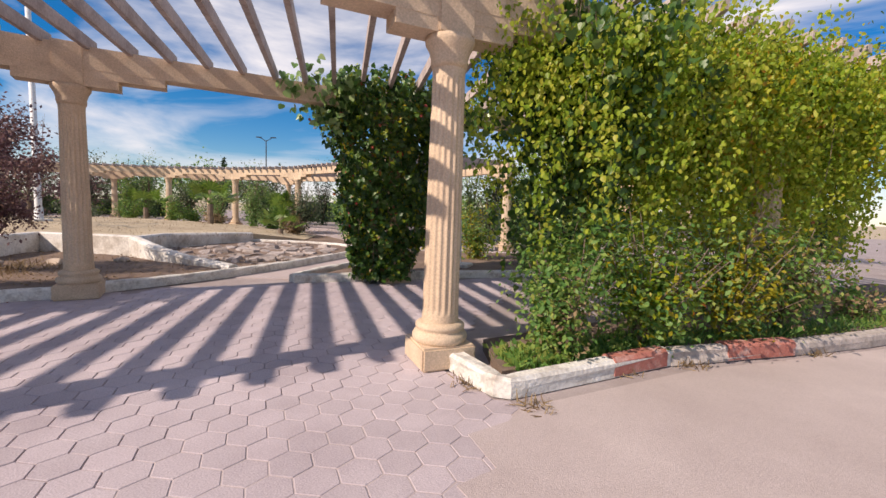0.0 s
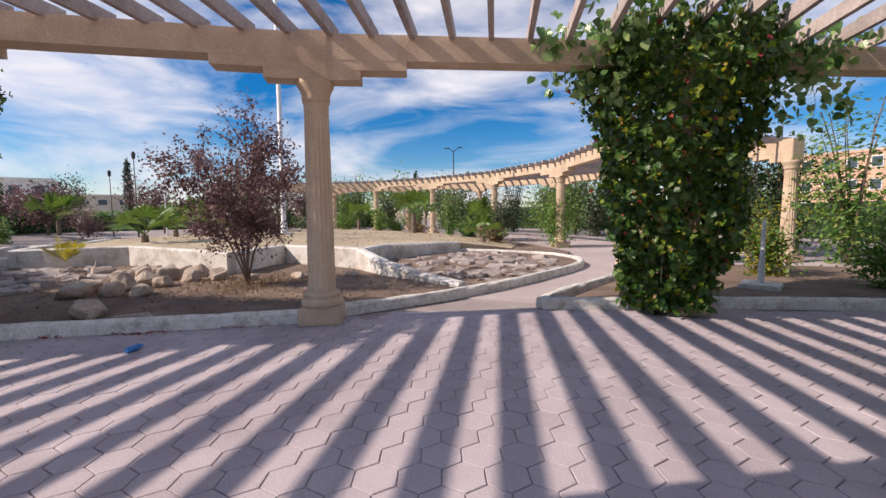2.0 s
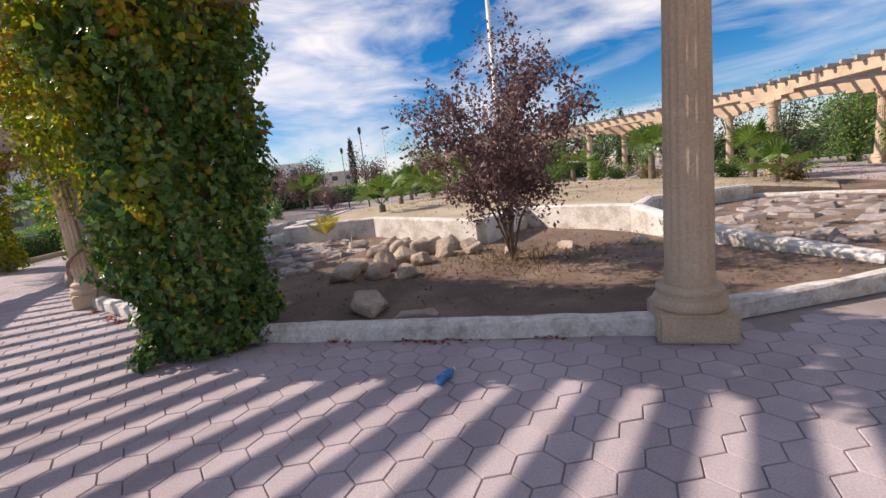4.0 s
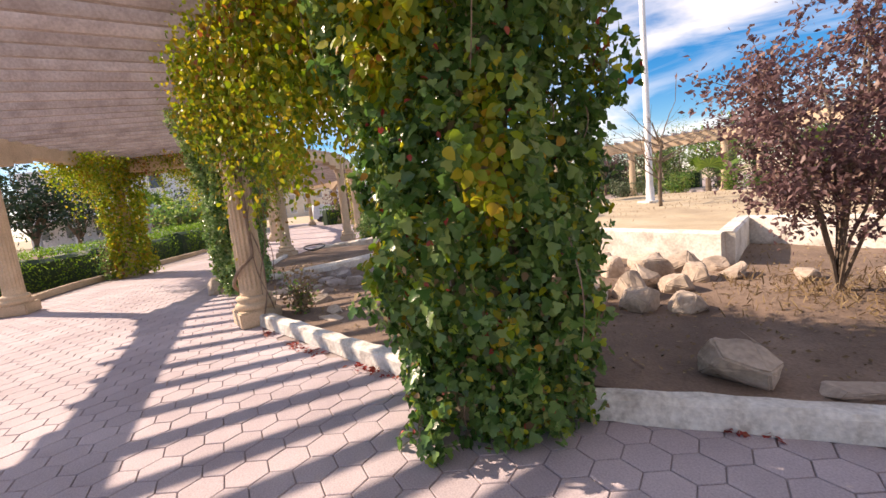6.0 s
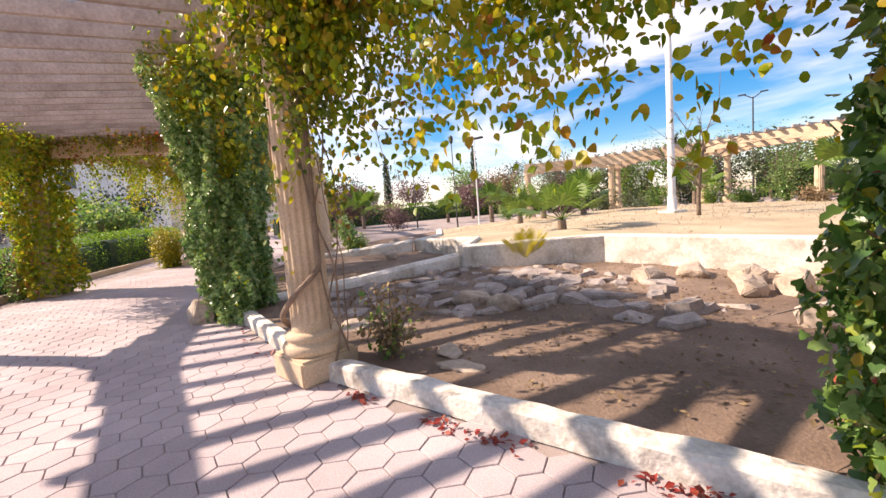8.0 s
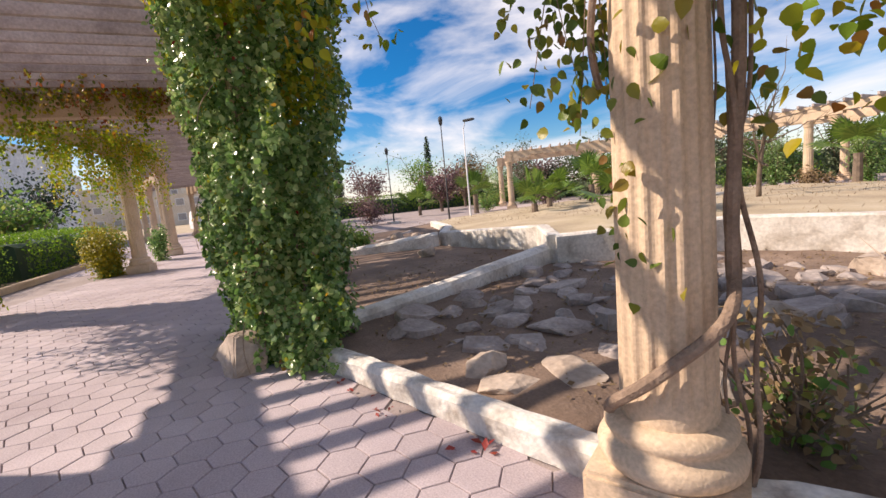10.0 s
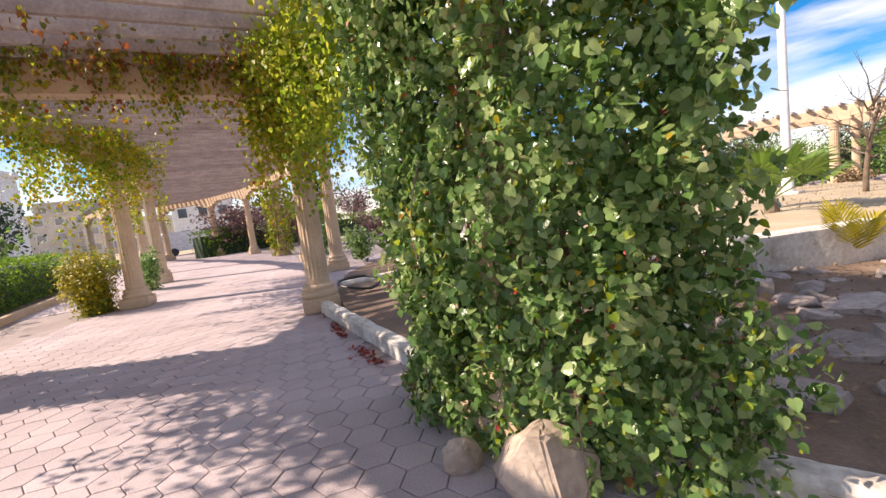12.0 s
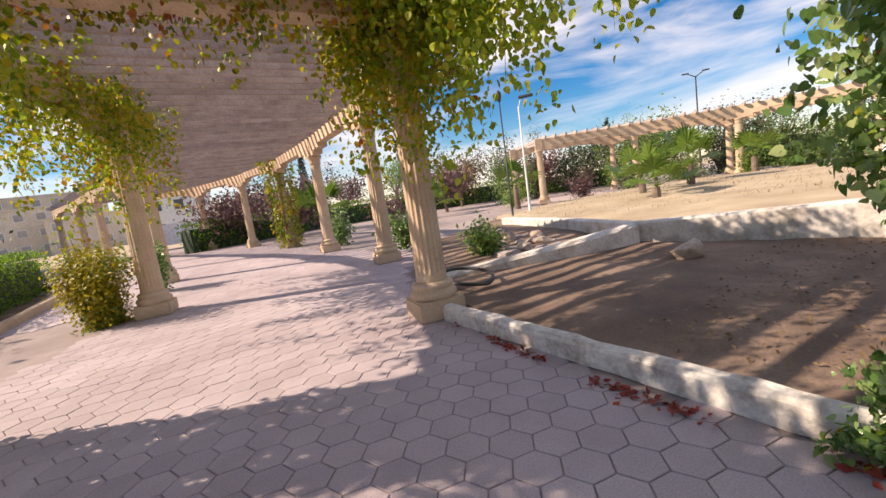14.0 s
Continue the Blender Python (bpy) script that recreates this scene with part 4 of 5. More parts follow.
def fan_palm(x, y, z, trunk_h, spread, n_fr, seed, label, mat=M_PALM):
    rng = np.random.default_rng(seed)
    ob = thing("palm", (x, y, z), label, "palm")
    k = np.linspace(0, 1, 8)
    part("trunk", mesh_of("trunk", *tube(np.stack([0 * k, 0 * k, k * max(0.15, trunk_h)], 1), 0.11 + 0.03 * trunk_h, 10, 0.85), M_BARK), None, ob)
    for i in range(n_fr):
        a, e = 2.4 * i + rng.uniform(-0.3, 0.3), rng.uniform(0.35, 1.5)
        d = np.array((math.cos(a) * math.cos(e), math.sin(a) * math.cos(e), math.sin(e)))
        L = spread * rng.uniform(0.55, 0.8)
        stalk = np.stack([d[j] * L * k - (0.18 * L * k ** 2 if j == 2 else 0) for j in range(3)], 1) + (0, 0, max(0.15, trunk_h))
        end, pieces = stalk[-1], [tube(stalk, 0.014, 4, 0.6)]
        side = np.cross(d, (0, 0, 1))
        side /= np.linalg.norm(side) + 1e-9
        up = np.cross(side, d)
        vs, fs = [], []
        for b in range(17):
            w = (b - 8) / 8 * 1.9
            dr = d * math.cos(w) + side * math.sin(w)
            ln = spread * 0.5 * (1 - 0.22 * abs(w) / 1.9) * rng.uniform(0.9, 1.05)
            pp = np.cross(dr, up) * 0.03 * spread
            m1, m2 = end + dr * ln * 0.55 + up * 0.02, end + dr * ln - np.array((0, 0, 0.16 * ln))
            q = len(vs)
            vs += [end, m1 - pp, m2, m1 + pp]
            fs.append((q, q + 1, q + 2, q + 3))
        pieces.append((vs, fs))
        part("frond", mesh_of("frond", *joined(pieces), mat), None, ob)
    return ob


def feather_plant(x, y, z, spread, n_fr, seed, label, mat):
    rng = np.random.default_rng(seed)
    ob = thing("young_palm", (x, y, z), label, "palm")
    k = np.linspace(0, 1, 12)
    for i in range(n_fr):
        a, e = 2.4 * i, rng.uniform(0.85, 1.5)
        d = np.array((math.cos(a) * math.cos(e), math.sin(a) * math.cos(e), math.sin(e)))
        side = np.cross(d, (0, 0, 1))
        side /= np.linalg.norm(side)
        L = spread * rng.uniform(0.7, 1.0)
        line = np.stack([d[j] * L * k - (0.16 * L * k ** 2.2 if j == 2 else 0) for j in range(3)], 1)
        vs, fs = [], []
        for b in range(2, 12):
            for s in (-1, 1):
                ln = 0.42 * spread * math.sin(math.pi * (0.15 + 0.8 * b / 12)) ** 0.7
                t1 = line[b] + side * s * ln * 0.62 + d * ln * 0.8 - np.array((0, 0, 0.12 * ln))
                q = len(vs)
                vs += [line[b], line[b] + (t1 - line[b]) * 0.5 + d * 0.02, t1, line[b] + (t1 - line[b]) * 0.5 - d * 0.02]
                fs.append((q, q + 1, q + 2, q + 3))
        part("frond", mesh_of("frond", *joined([tube(line, 0.008, 4, 0.4), (vs, fs)]), mat), None, ob)
    return ob


def hedge(line, w, h, n, size, mat, label, seed, z=0.0, name="hedge"):
    rng = np.random.default_rng(seed)
    line = np.array(line, float)
    ob = thing(name, (line[0, 0], line[0, 1], z), label, "hedge")
    o = np.array((line[0, 0], line[0, 1], 0))
    # solid dark core: the shaded depth behind the leaves is put into its colour
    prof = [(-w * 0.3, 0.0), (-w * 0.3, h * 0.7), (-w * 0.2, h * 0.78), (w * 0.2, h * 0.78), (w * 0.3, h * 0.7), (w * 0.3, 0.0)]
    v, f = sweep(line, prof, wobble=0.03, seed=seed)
    part("shade_core", mesh_of("shade_core", np.array(v) - o, f, M_DARKTREE), None, ob)
    s = np.r_[0, np.cumsum(np.linalg.norm(np.diff(line, axis=0), axis=1))]
    u = rng.uniform(0, s[-1], n)
    px, py = np.interp(u, s, line[:, 0]), np.interp(u, s, line[:, 1])
    g = np.gradient(line, axis=0)
    g /= np.linalg.norm(g, axis=1)[:, None]
    gx, gy = np.interp(u, s, g[:, 0]), np.interp(u, s, g[:, 1])
    e = rng.uniform(-1, 1, n)
    face = rng.uniform(0, 1, n)
    top = face < w / (w + 2 * h)
    off = np.where(top, e * w * 0.5, np.sign(e) * w * 0.5)
    hz = np.where(top, h, rng.uniform(0.03, 1, n) * h)
    wob = np.array([0.14 * noise.noise(Vector((a * 1.5, b * 1.5, c * 1.5))) + 0.06 * noise.noise(Vector((a * 5, b * 5, c * 5))) for a, b, c in zip(px, py, hz)])
    off = off * (1 + wob)
    hz = np.where(top, hz + wob * 0.8, hz)
    off, hz = off * (1 - np.abs(rng.normal(0, 0.12, n))), hz * (1 - np.abs(rng.normal(0, 0.06, n)))
    pos = np.stack([px - gy * off, py + gx * off, hz], 1) - o + rng.normal(0, 0.035, (n, 3))
    out = np.stack([-gy * np.sign(off) * ~top, gx * np.sign(off) * ~top, np.where(top, 1.0, 0.35)], 1)
    part("leaves", leaves("leaves", pos, out, size, "oval", mat, rng, 0.1, 0.6), None, ob)
    return ob


def bare_tree(x, y, z, h, seed, label):
    rng = np.random.default_rng(seed)
    ob = thing("bare_tree", (x, y, z), label, "tree")
    k = np.linspace(0, 1, 9)
    trunk = np.stack([0.25 * k ** 2, -0.1 * k, h * 0.6 * k], 1)
    part("trunk", mesh_of("trunk", *tube(trunk, 0.06, 8, 0.6), M_BARK, True), None, ob)
    for i in range(16):
        p0 = np.array([np.interp(rng.uniform(0.4, 1), k, trunk[:, j]) for j in range(3)])
        d = rng.normal(0, 1, 3) * (0.8, 0.8, 0.3) + (0, 0, 0.5)
        d *= h * 0.4 / np.linalg.norm(d)
        br = p0 + d * k[:, None] + rng.normal(0, 0.03, (9, 3)) * k[:, None]
        pcs = [tube(br, 0.02, 5, 0.25)]
        for j in range(4):
            q = br[rng.integers(3, 9)]
            pcs.append(tube(q + (d * 0.35 + rng.normal(0, 0.2, 3)) * k[:, None], 0.008, 4, 0.3))
        part("branch", mesh_of("branch", *joined(pcs), M_BARK), None, ob)
    return ob


bare_tree(-17.9, 8.4, 0.5, 3.2, 5, "leafless dark tree beside the tall lamp pole")

# climbers on the columns
column_vine("ivy", COL_Z[0] - 0.22, COL_Z[1] - 0.08, 0.92, 0.1, 4.0, 21000, 0.08, "heart", M_IVY_DARK, "dense dark green ivy swallowing a pergola column", 21, flare=-0.45, top=0.35)
column_vine("ivy", COL_B[0], COL_B[1], 0.76, 0.04, 3.95, 36000, 0.058, "lobed", M_IVY_DEEP, "thick ivy and reddening creeper covering a pergola column", 22, flare=-0.05, top=0.4, squash=0.9, accent=(M_CREEPER, 0.72, 1), mixing=1.1, stray=0.06)
column_vine("ivy", -17.48, -2.98, 1.14, 0.04, 3.9, 60000, 0.043, "heart", M_IVY, "dense glossy ivy covering a pergola column", 23, stray=0.03, flare=-0.08, top=0.42, squash=0.46, rz=5.5, accent=(M_CREEPER, 0.88, 1), mixing=1.4)
column_vine("creeper", OUTER[7][0], OUTER[7][1], 0.5, 0.1, 3.9, 8000, 0.085, "ovate", M_CREEPER, "yellowing creeper wrapped round an outer column", 24, flare=0.15, top=0.5)
column_vine("ivy", COL_Y[0], COL_Y[1], 0.75, 0.1, 3.9, 4500, 0.13, "heart", M_IVY, "dark green climber over the next column", 25, flare=0.5, top=0.3)
column_vine("creeper", -36.6, 0.6, 0.5, 0.1, 3.8, 2200, 0.13, "oval", M_CREEPER, "yellow and red creeper on a distant column", 26, flare=0.1, top=0.5)
li_all = chords(INNER)
lo_all = chords(OUTER)


def stretch(line, p, q):
    i, j = sorted((int(np.linalg.norm(line - np.array(p), axis=1).argmin()), int(np.linalg.norm(line - np.array(q), axis=1).argmin())))
    return line[i:j + 1]


hanging_vine("creeper", stretch(li_all, COL_B, COL_C), 900, 1.8, 85, 0.056, "ovate", M_CREEPER, "creeper in autumn yellow and red hanging from the beam", 31)
hanging_vine("creeper", stretch(li_all, ring(12.3, -67.8), ring(12.3, -69.9)), 95, 2.3, 70, 0.055, "ovate", M_CREEPER_DARK, "creeper trailing round the head of a column", 32, width=0.08, spread=0.06)
hanging_vine("creeper", stretch(li_all, ring(12.3, -65.2), ring(12.3, -66.8)), 100, 2.4, 70, 0.055, "ovate", M_CREEPER_DARK, "green creeper spray hanging beside the fluted column", 30, width=0.1, spread=0.07)
hanging_vine("creeper", stretch(li_all, ring(12.3, -62), ring(12.3, -73)), 150, 0.5, 60, 0.06, "ovate", M_CREEPER, "creeper matted along the beam", 29, width=0.2)
hanging_vine("creeper", stretch(li_all, ring(12.3, -62.2), ring(12.3, -63.6)), 7, 3.0, 34, 0.06, "ovate", M_CREEPER_DARK, "thin creeper strand hanging free from the beam", 26, width=0.04, spread=0.04)
hanging_vine("creeper", [np.array(COL_E) + (np.array(OUTER[7]) - np.array(COL_E)) * k / 10 for k in range(11)], 620, 0.6, 80, 0.06, "ovate", M_CREEPER_RED, "reddened creeper matted over the cross beam", 25, width=0.42, ztop=3.98)
hanging_vine("creeper", stretch(li_all, ring(12.3, -45), ring(12.3, -60)), 240, 0.9, 80, 0.06, "ovate", M_CREEPER_RED, "reddened creeper matted along the beam", 24, width=0.26, ztop=3.75)
hanging_vine("ivy", stretch(li_all, ring(12.25, -86.5), ring(12.25, -89.8)), 150, 2.0, 90, 0.055, "heart", M_IVY, "ivy trailing from the beam beside the covered column", 28, width=0.16)
hanging_vine("creeper", stretch(li_all, ring(12.3, -93.5), ring(12.3, -105)), 250, 1.8, 80, 0.06, "ovate", M_CREEPER_GREEN, "green creeper hanging between two columns", 27, width=0.2)
hanging_vine("creeper", stretch(li_all, ring(12.3, -76), ring(12.3, -84)), 110, 1.4, 46, 0.075, "ovate", M_CREEPER, "yellow creeper trailing beside the ivy", 33, width=0.3)
hanging_vine("creeper", stretch(li_all, ring(12.3, -103), ring(12.3, -112)), 300, 2.1, 80, 0.062, "ovate", M_CREEPER, "creeper hanging about the head of a fluted column", 34, width=0.32)
hanging_vine("creeper", [np.array(COL_E) + (np.array(OUTER[7]) - np.array(COL_E)) * k / 10 for k in range(11)], 150, 1.1, 75, 0.06, "ovate", M_CREEPER, "creeper draped along the cross beam", 35, width=0.3)
hanging_vine("creeper", stretch(lo_all, (-25.6, -6.2), (-29.4, -4.6)), 210, 2.2, 75, 0.062, "ovate", M_CREEPER, "creeper hanging in curtains from the outer beam", 36, width=0.34)
hanging_vine("creeper", stretch(lo_all, (-20.5, -7.7), (-25.6, -6.2)), 90, 1.6, 75, 0.062, "ovate", M_CREEPER_GREEN, "yellow creeper spilling over the outer beam", 37, width=0.34)
hanging_vine("creeper", stretch(lo_all, (-20.6, -7.5), (-22.9, -7.45)), 110, 1.9, 70, 0.065, "ovate", M_CREEPER, "creeper hanging in loose strands from the outer beam", 40, width=0.3)
hanging_vine("ivy", stretch(li_all, (-5.2, 6.6), (-2.5, 9.0)), 220, 1.0, 30, 0.12, "heart", M_IVY, "ivy spreading along the pergola beam", 38, width=0.3)

hanging_vine("creeper", stretch(li_all, ring(12.3, -45), ring(12.3, -56)), 320, 1.9, 80, 0.058, "ovate", M_CREEPER, "green and red creeper hanging beside the ivy", 39, width=0.28)

# the overgrown entrance bed
EDGE = [np.array(OUTER[2]) + np.array((-0.12, 0.16)) + np.array((0.745, 0.668)) * s for s in np.linspace(1.35, 6.8, 38)]
hanging_vine("creeper", EDGE, 1150, 2.5, 115, 0.052, "ovate", M_CREEPER_GREEN, "bright green creeper hanging in a curtain over the entrance bed", 41, width=0.5, ztop=3.5, spread=0.1)
hanging_vine("creeper", EDGE[9:], 560, 1.9, 100, 0.052, "ovate", M_CREEPER, "yellowing creeper curtain over the entrance bed", 42, width=0.4, ztop=3.55, spread=0.11)
hanging_vine("ivy", EDGE[:6], 110, 3.0, 45, 0.085, "heart", M_IVY_DARK, "dark ivy behind the entrance column", 43, width=0.4, ztop=3.7, spread=0.12)
shrub("shrub", -0.3, 4.2, 0.62, 0.55, 1.7, 3600, 0.068, "oval", M_SHRUB, "leafy green shrub crowded against the column", 51, 0.1, 18, mat2=M_TWIG, share=0.12)
shrub("shrub", 0.55, 4.95, 0.78, 0.6, 1.7, 3900, 0.07, "oval", M_SHRUB, "tangled green shrub with dry stems", 52, 0.1, 44, mat2=M_CREEPER, share=0.25, low=0.3)
shrub("shrub", 1.5, 5.75, 0.8, 0.6, 1.8, 4000, 0.07, "oval", M_SHRUB, "shrub with yellowing leaves by the road kerb", 53, 0.1, 48, mat2=M_YELLOW, share=0.4, low=0.35)
shrub("shrub", 2.35, 6.5, 0.7, 0.6, 1.5, 2700, 0.07, "oval", M_SHRUB, "twiggy shrub with bare brown stems", 54, 0.1, 56, mat2=M_TWIG, share=0.35, low=0.4)
shrub("shrub", 3.7, 8.0, 0.6, 0.5, 0.7, 700, 0.08, "oval", M_SHRUB, "sparse shrub at the end of the bed", 55, 0.1, 16, mat2=M_TWIG, share=0.3)
shrub("shrub", -1.6, 11.6, 0.9, 0.8, 1.7, 1600, 0.09, "oval", M_SHRUB, "green shrub under the pergola", 56, 0.1, 14)
shrub("shrub", -3.4, 12.2, 1.0, 0.9, 1.9, 2200, 0.09, "oval", M_SHRUB, "small bush with yellow green leaves in the soil bed", 57, 0.1, 12, mat2=M_YELLOW, share=0.3)

# the garden


def plum_tree(x, y, z, seed):
    """Several thin stems from one foot, a rounded open crown of leafy sprays."""
    rng = np.random.default_rng(seed)
    ob = thing("plum_tree", (x, y, z), "purple-leaved plum tree with thin branches", "tree")
    k = np.linspace(0, 1, 8)
    pos = []
    for i in range(9):
        a = 2.4 * i
        lean = 0.25 + 0.75 * (i % 3) / 2
        top = np.array((1.15 * lean * math.cos(a), 1.15 * lean * math.sin(a), 3.1 - 0.85 * lean + rng.uniform(-0.2, 0.2)))
        stem = np.stack([top[0] * k ** 1.3, top[1] * k ** 1.3, top[2] * k], 1) + rng.normal(0, 0.03, (8, 3)) * k[:, None]
        part("stem", mesh_of("stem", *tube(stem, rng.uniform(0.016, 0.028), 6, 0.3), M_BARK), None, ob)
        twigs = []
        for j in range(17):
            q = rng.uniform(0.3, 1.0)
            b0 = np.array([np.interp(q, k, stem[:, m]) for m in range(3)])
            d = rng.normal(0, 1, 3) + (1.1 * math.cos(a), 1.1 * math.sin(a), 0.35)
            b1 = b0 + d / np.linalg.norm(d) * rng.uniform(0.35, 0.8)
            b1[2] = max(b1[2], 0.75)
            tw = b0 + (b1 - b0) * k[:, None]
            twigs.append(tube(tw, 0.007, 4, 0.4))
            w = rng.uniform(0.15, 1.05, 85)[:, None]
            pos.append(b0 + (b1 - b0) * w + rng.normal(0, 0.075, (85, 3)))
        part("branch", mesh_of("branch", *joined(twigs), M_BARK), None, ob)
    pos = np.concatenate(pos)
    part("crown", leaves("crown", pos, rng.normal(0, 1, pos.shape) + (0, 0, 0.6), 0.066, "oval", M_PLUM, rng, 0.35, 0.5), None, ob)
    return ob


plum_tree(-10.64, 4.29, 0.08, 61)
shrub("shrub", -13.62, -1.45, 0.36, 0.32, 0.75, 480, 0.05, "ovate", M_SHRUB, "small straggling bush at the foot of the column", 62, 0.08, 26, mat2=M_TWIG, share=0.6)
shrub("shrub", -24.3, 0.3, 0.6, 0.5, 0.9, 900, 0.1, "oval", M_SHRUB, "low green bush by the kerb", 63, 0.08, 12)
shrub("shrub", -27.7, 0.6, 0.7, 0.5, 1.3, 1100, 0.12, "oval", M_IVY, "dark green bush beside a column", 64, 0.08, 12)
shrub("shrub", -33.0, 1.2, 0.8, 0.6, 1.5, 900, 0.14, "oval", M_IVY, "dark green bush beside a distant column", 65, 0.05, 12)
shrub("shrub", -27.55, -5.75, 0.75, 0.6, 1.7, 10000, 0.07, "oval", M_YELLOW, "bright yellow green bush at the foot of a column", 66, 0.0, 20, mat2=M_SHRUB, share=0.2)
shrub("shrub", -30.6, -4.75, 0.5, 0.4, 1.5, 1800, 0.1, "oval", M_IVY, "dark green bush behind the outer column", 67, 0.0, 12)
shrub("shrub", -22.9, -8.0, 0.6, 0.5, 1.5, 1400, 0.09, "oval", M_SHRUB, "straggling dry bush on the verge", 68, 0.0, 18, mat2=M_TWIG, share=0.5)
feather_plant(-17.05, 2.3, 0.12, 0.85, 11, 3, "young yellow green palm by the low wall", M_YELLOW)
for i, (x, y, h, sp, nf) in enumerate([(-18.4, 4.25, 0.28, 1.25, 13), (-25.2, 8.6, 0.4, 1.5, 15), (-18.0, 15.5, 1.0, 1.6, 17), (-23.8, 6.5, 0.35, 1.3, 13), (-24.2, 9.9, 0.7, 1.4, 15), (-31.5, 9.5, 1.0, 1.6, 15), (-12.9, 14.6, 0.4, 1.2, 12), (-24.2, 16.6, 0.7, 1.6, 13), (-4.6, 24.5, 0.5, 1.7, 12), (-41.0, 4.0, 1.0, 2.2, 18), (-38, 9.5, 0.6, 1.8, 14), (-44.0, -14.5, 2.4, 2.2, 22), (-15.2, 17.3, 0.8, 1.4, 14)]):
    fan_palm(x, y, lawn_z(x, y) - 0.04 if i < 6 or i in (7, 12) else 0.05, h, sp, int(nf * 0.7), 70 + i, "fan palm with green fronds on the dry lawn")
for i, (x, y, r, h, n, mat, lab) in enumerate([
        (-14.4, 17.7, 1.15, 2.7, 3200, M_OLIVE, "grey green bush before the far pergola"), (-10.6, 16.5, 0.85, 2.3, 2600, M_SHRUB, "leafy climber bush round a far column"), (-18.6, 18.9, 0.6, 2.6, 2200, M_IVY, "dark conical bush by a far column"),
        (-23.0, 18.6, 1.0, 1.3, 1500, M_SHRUB, "low green bush by the lawn edge"), (-21.9, 19.5, 0.6, 2.8, 1900, M_IVY, "dark conical bush at the far pergola"), (-27.6, 18.0, 1.1, 1.5, 1500, M_SHRUB, "green bush below the far pergola"), (-16.6, 18.2, 0.9, 1.0, 1200, M_SHRUB, "low shrub below the far pergola"),
        (-31.4, 14.8, 1.2, 1.8, 1500, M_PLUM, "dark purple bush behind the lawn"), (-26.0, 14.6, 1.0, 1.4, 1200, M_OLIVE, "grey bush on the lawn"), (-35.0, 4.8, 1.3, 2.2, 1900, M_PLUM, "round purple bush beyond the lamp"), (-13.0, 15.6, 0.7, 1.0, 900, M_TWIG, "dry brown bush on the lawn"),
        (-25.0, 18.9, 0.7, 1.8, 1300, M_SHRUB, "green bush among the palms"), (-29.5, 16.0, 1.0, 1.6, 1400, M_OLIVE, "grey green bush below the far pergola"), (-19.8, 17.2, 0.8, 1.1, 900, M_TWIG, "dry bush with brown seed heads"), (-34.0, 12.0, 1.2, 1.5, 1200, M_SHRUB, "green bush at the lawn's far corner"), (-5.9, 14.6, 0.5, 0.6, 800, M_CREEPER_GREEN, "low leafy plants at the foot of the column")]):
    shrub("shrub", x, y, r, r, h, n, 0.11, "oval", mat, lab, 90 + i, 0.1, 18)

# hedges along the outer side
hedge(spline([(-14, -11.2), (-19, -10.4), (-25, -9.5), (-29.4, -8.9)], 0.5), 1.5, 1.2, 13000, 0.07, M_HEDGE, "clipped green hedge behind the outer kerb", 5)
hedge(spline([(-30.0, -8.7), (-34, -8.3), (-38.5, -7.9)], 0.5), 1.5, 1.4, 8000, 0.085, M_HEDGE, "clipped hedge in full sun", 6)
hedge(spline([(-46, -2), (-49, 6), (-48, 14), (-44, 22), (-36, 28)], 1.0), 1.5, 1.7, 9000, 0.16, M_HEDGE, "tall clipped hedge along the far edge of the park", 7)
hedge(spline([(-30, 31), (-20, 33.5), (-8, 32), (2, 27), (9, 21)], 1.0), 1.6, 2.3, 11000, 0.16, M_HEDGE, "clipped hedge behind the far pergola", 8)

# bushes and climbers under and behind the far pergola
rb = random.Random(77)
far_kinds = [(M_SHRUB, "leafy green bush behind the far pergola"), (M_IVY, "dark green bush behind the far pergola"), (M_OLIVE, "grey green bush behind the far pergola"), (M_DARKTREE, "dark evergreen bush behind the far pergola")]
fo = spline([(p[0] + 1.4 * (p[0] - CEN[0]) / 15, p[1] + 1.4 * (p[1] - CEN[1]) / 15) for p in FAR_OUT], 1.9)
for i, p in enumerate(fo):
    mt, lb = far_kinds[(i * 7) % 4]
    r = rb.uniform(1.1, 1.7)
    shrub("shrub", p[0] + rb.uniform(-0.4, 0.4), p[1] + rb.uniform(-0.4, 0.4), r, r, rb.uniform(3.2, 5.4), 2400, 0.15, "oval", mt, lb, 400 + i, -0.02, 14)

sheet([(0.4, -3.4), (0.4, 3.0), (-0.55, 3.2), (-1.7, 3.2), (-2.5, 1.9), (-2.2, 0.6), (-2.8, -0.8), (-2.3, -3.0)], 0.5, lambda x, y: -0.0045, "drifted_sand", M_ROAD, "pale sand drifted into the paving joints", 0.0015, 15)

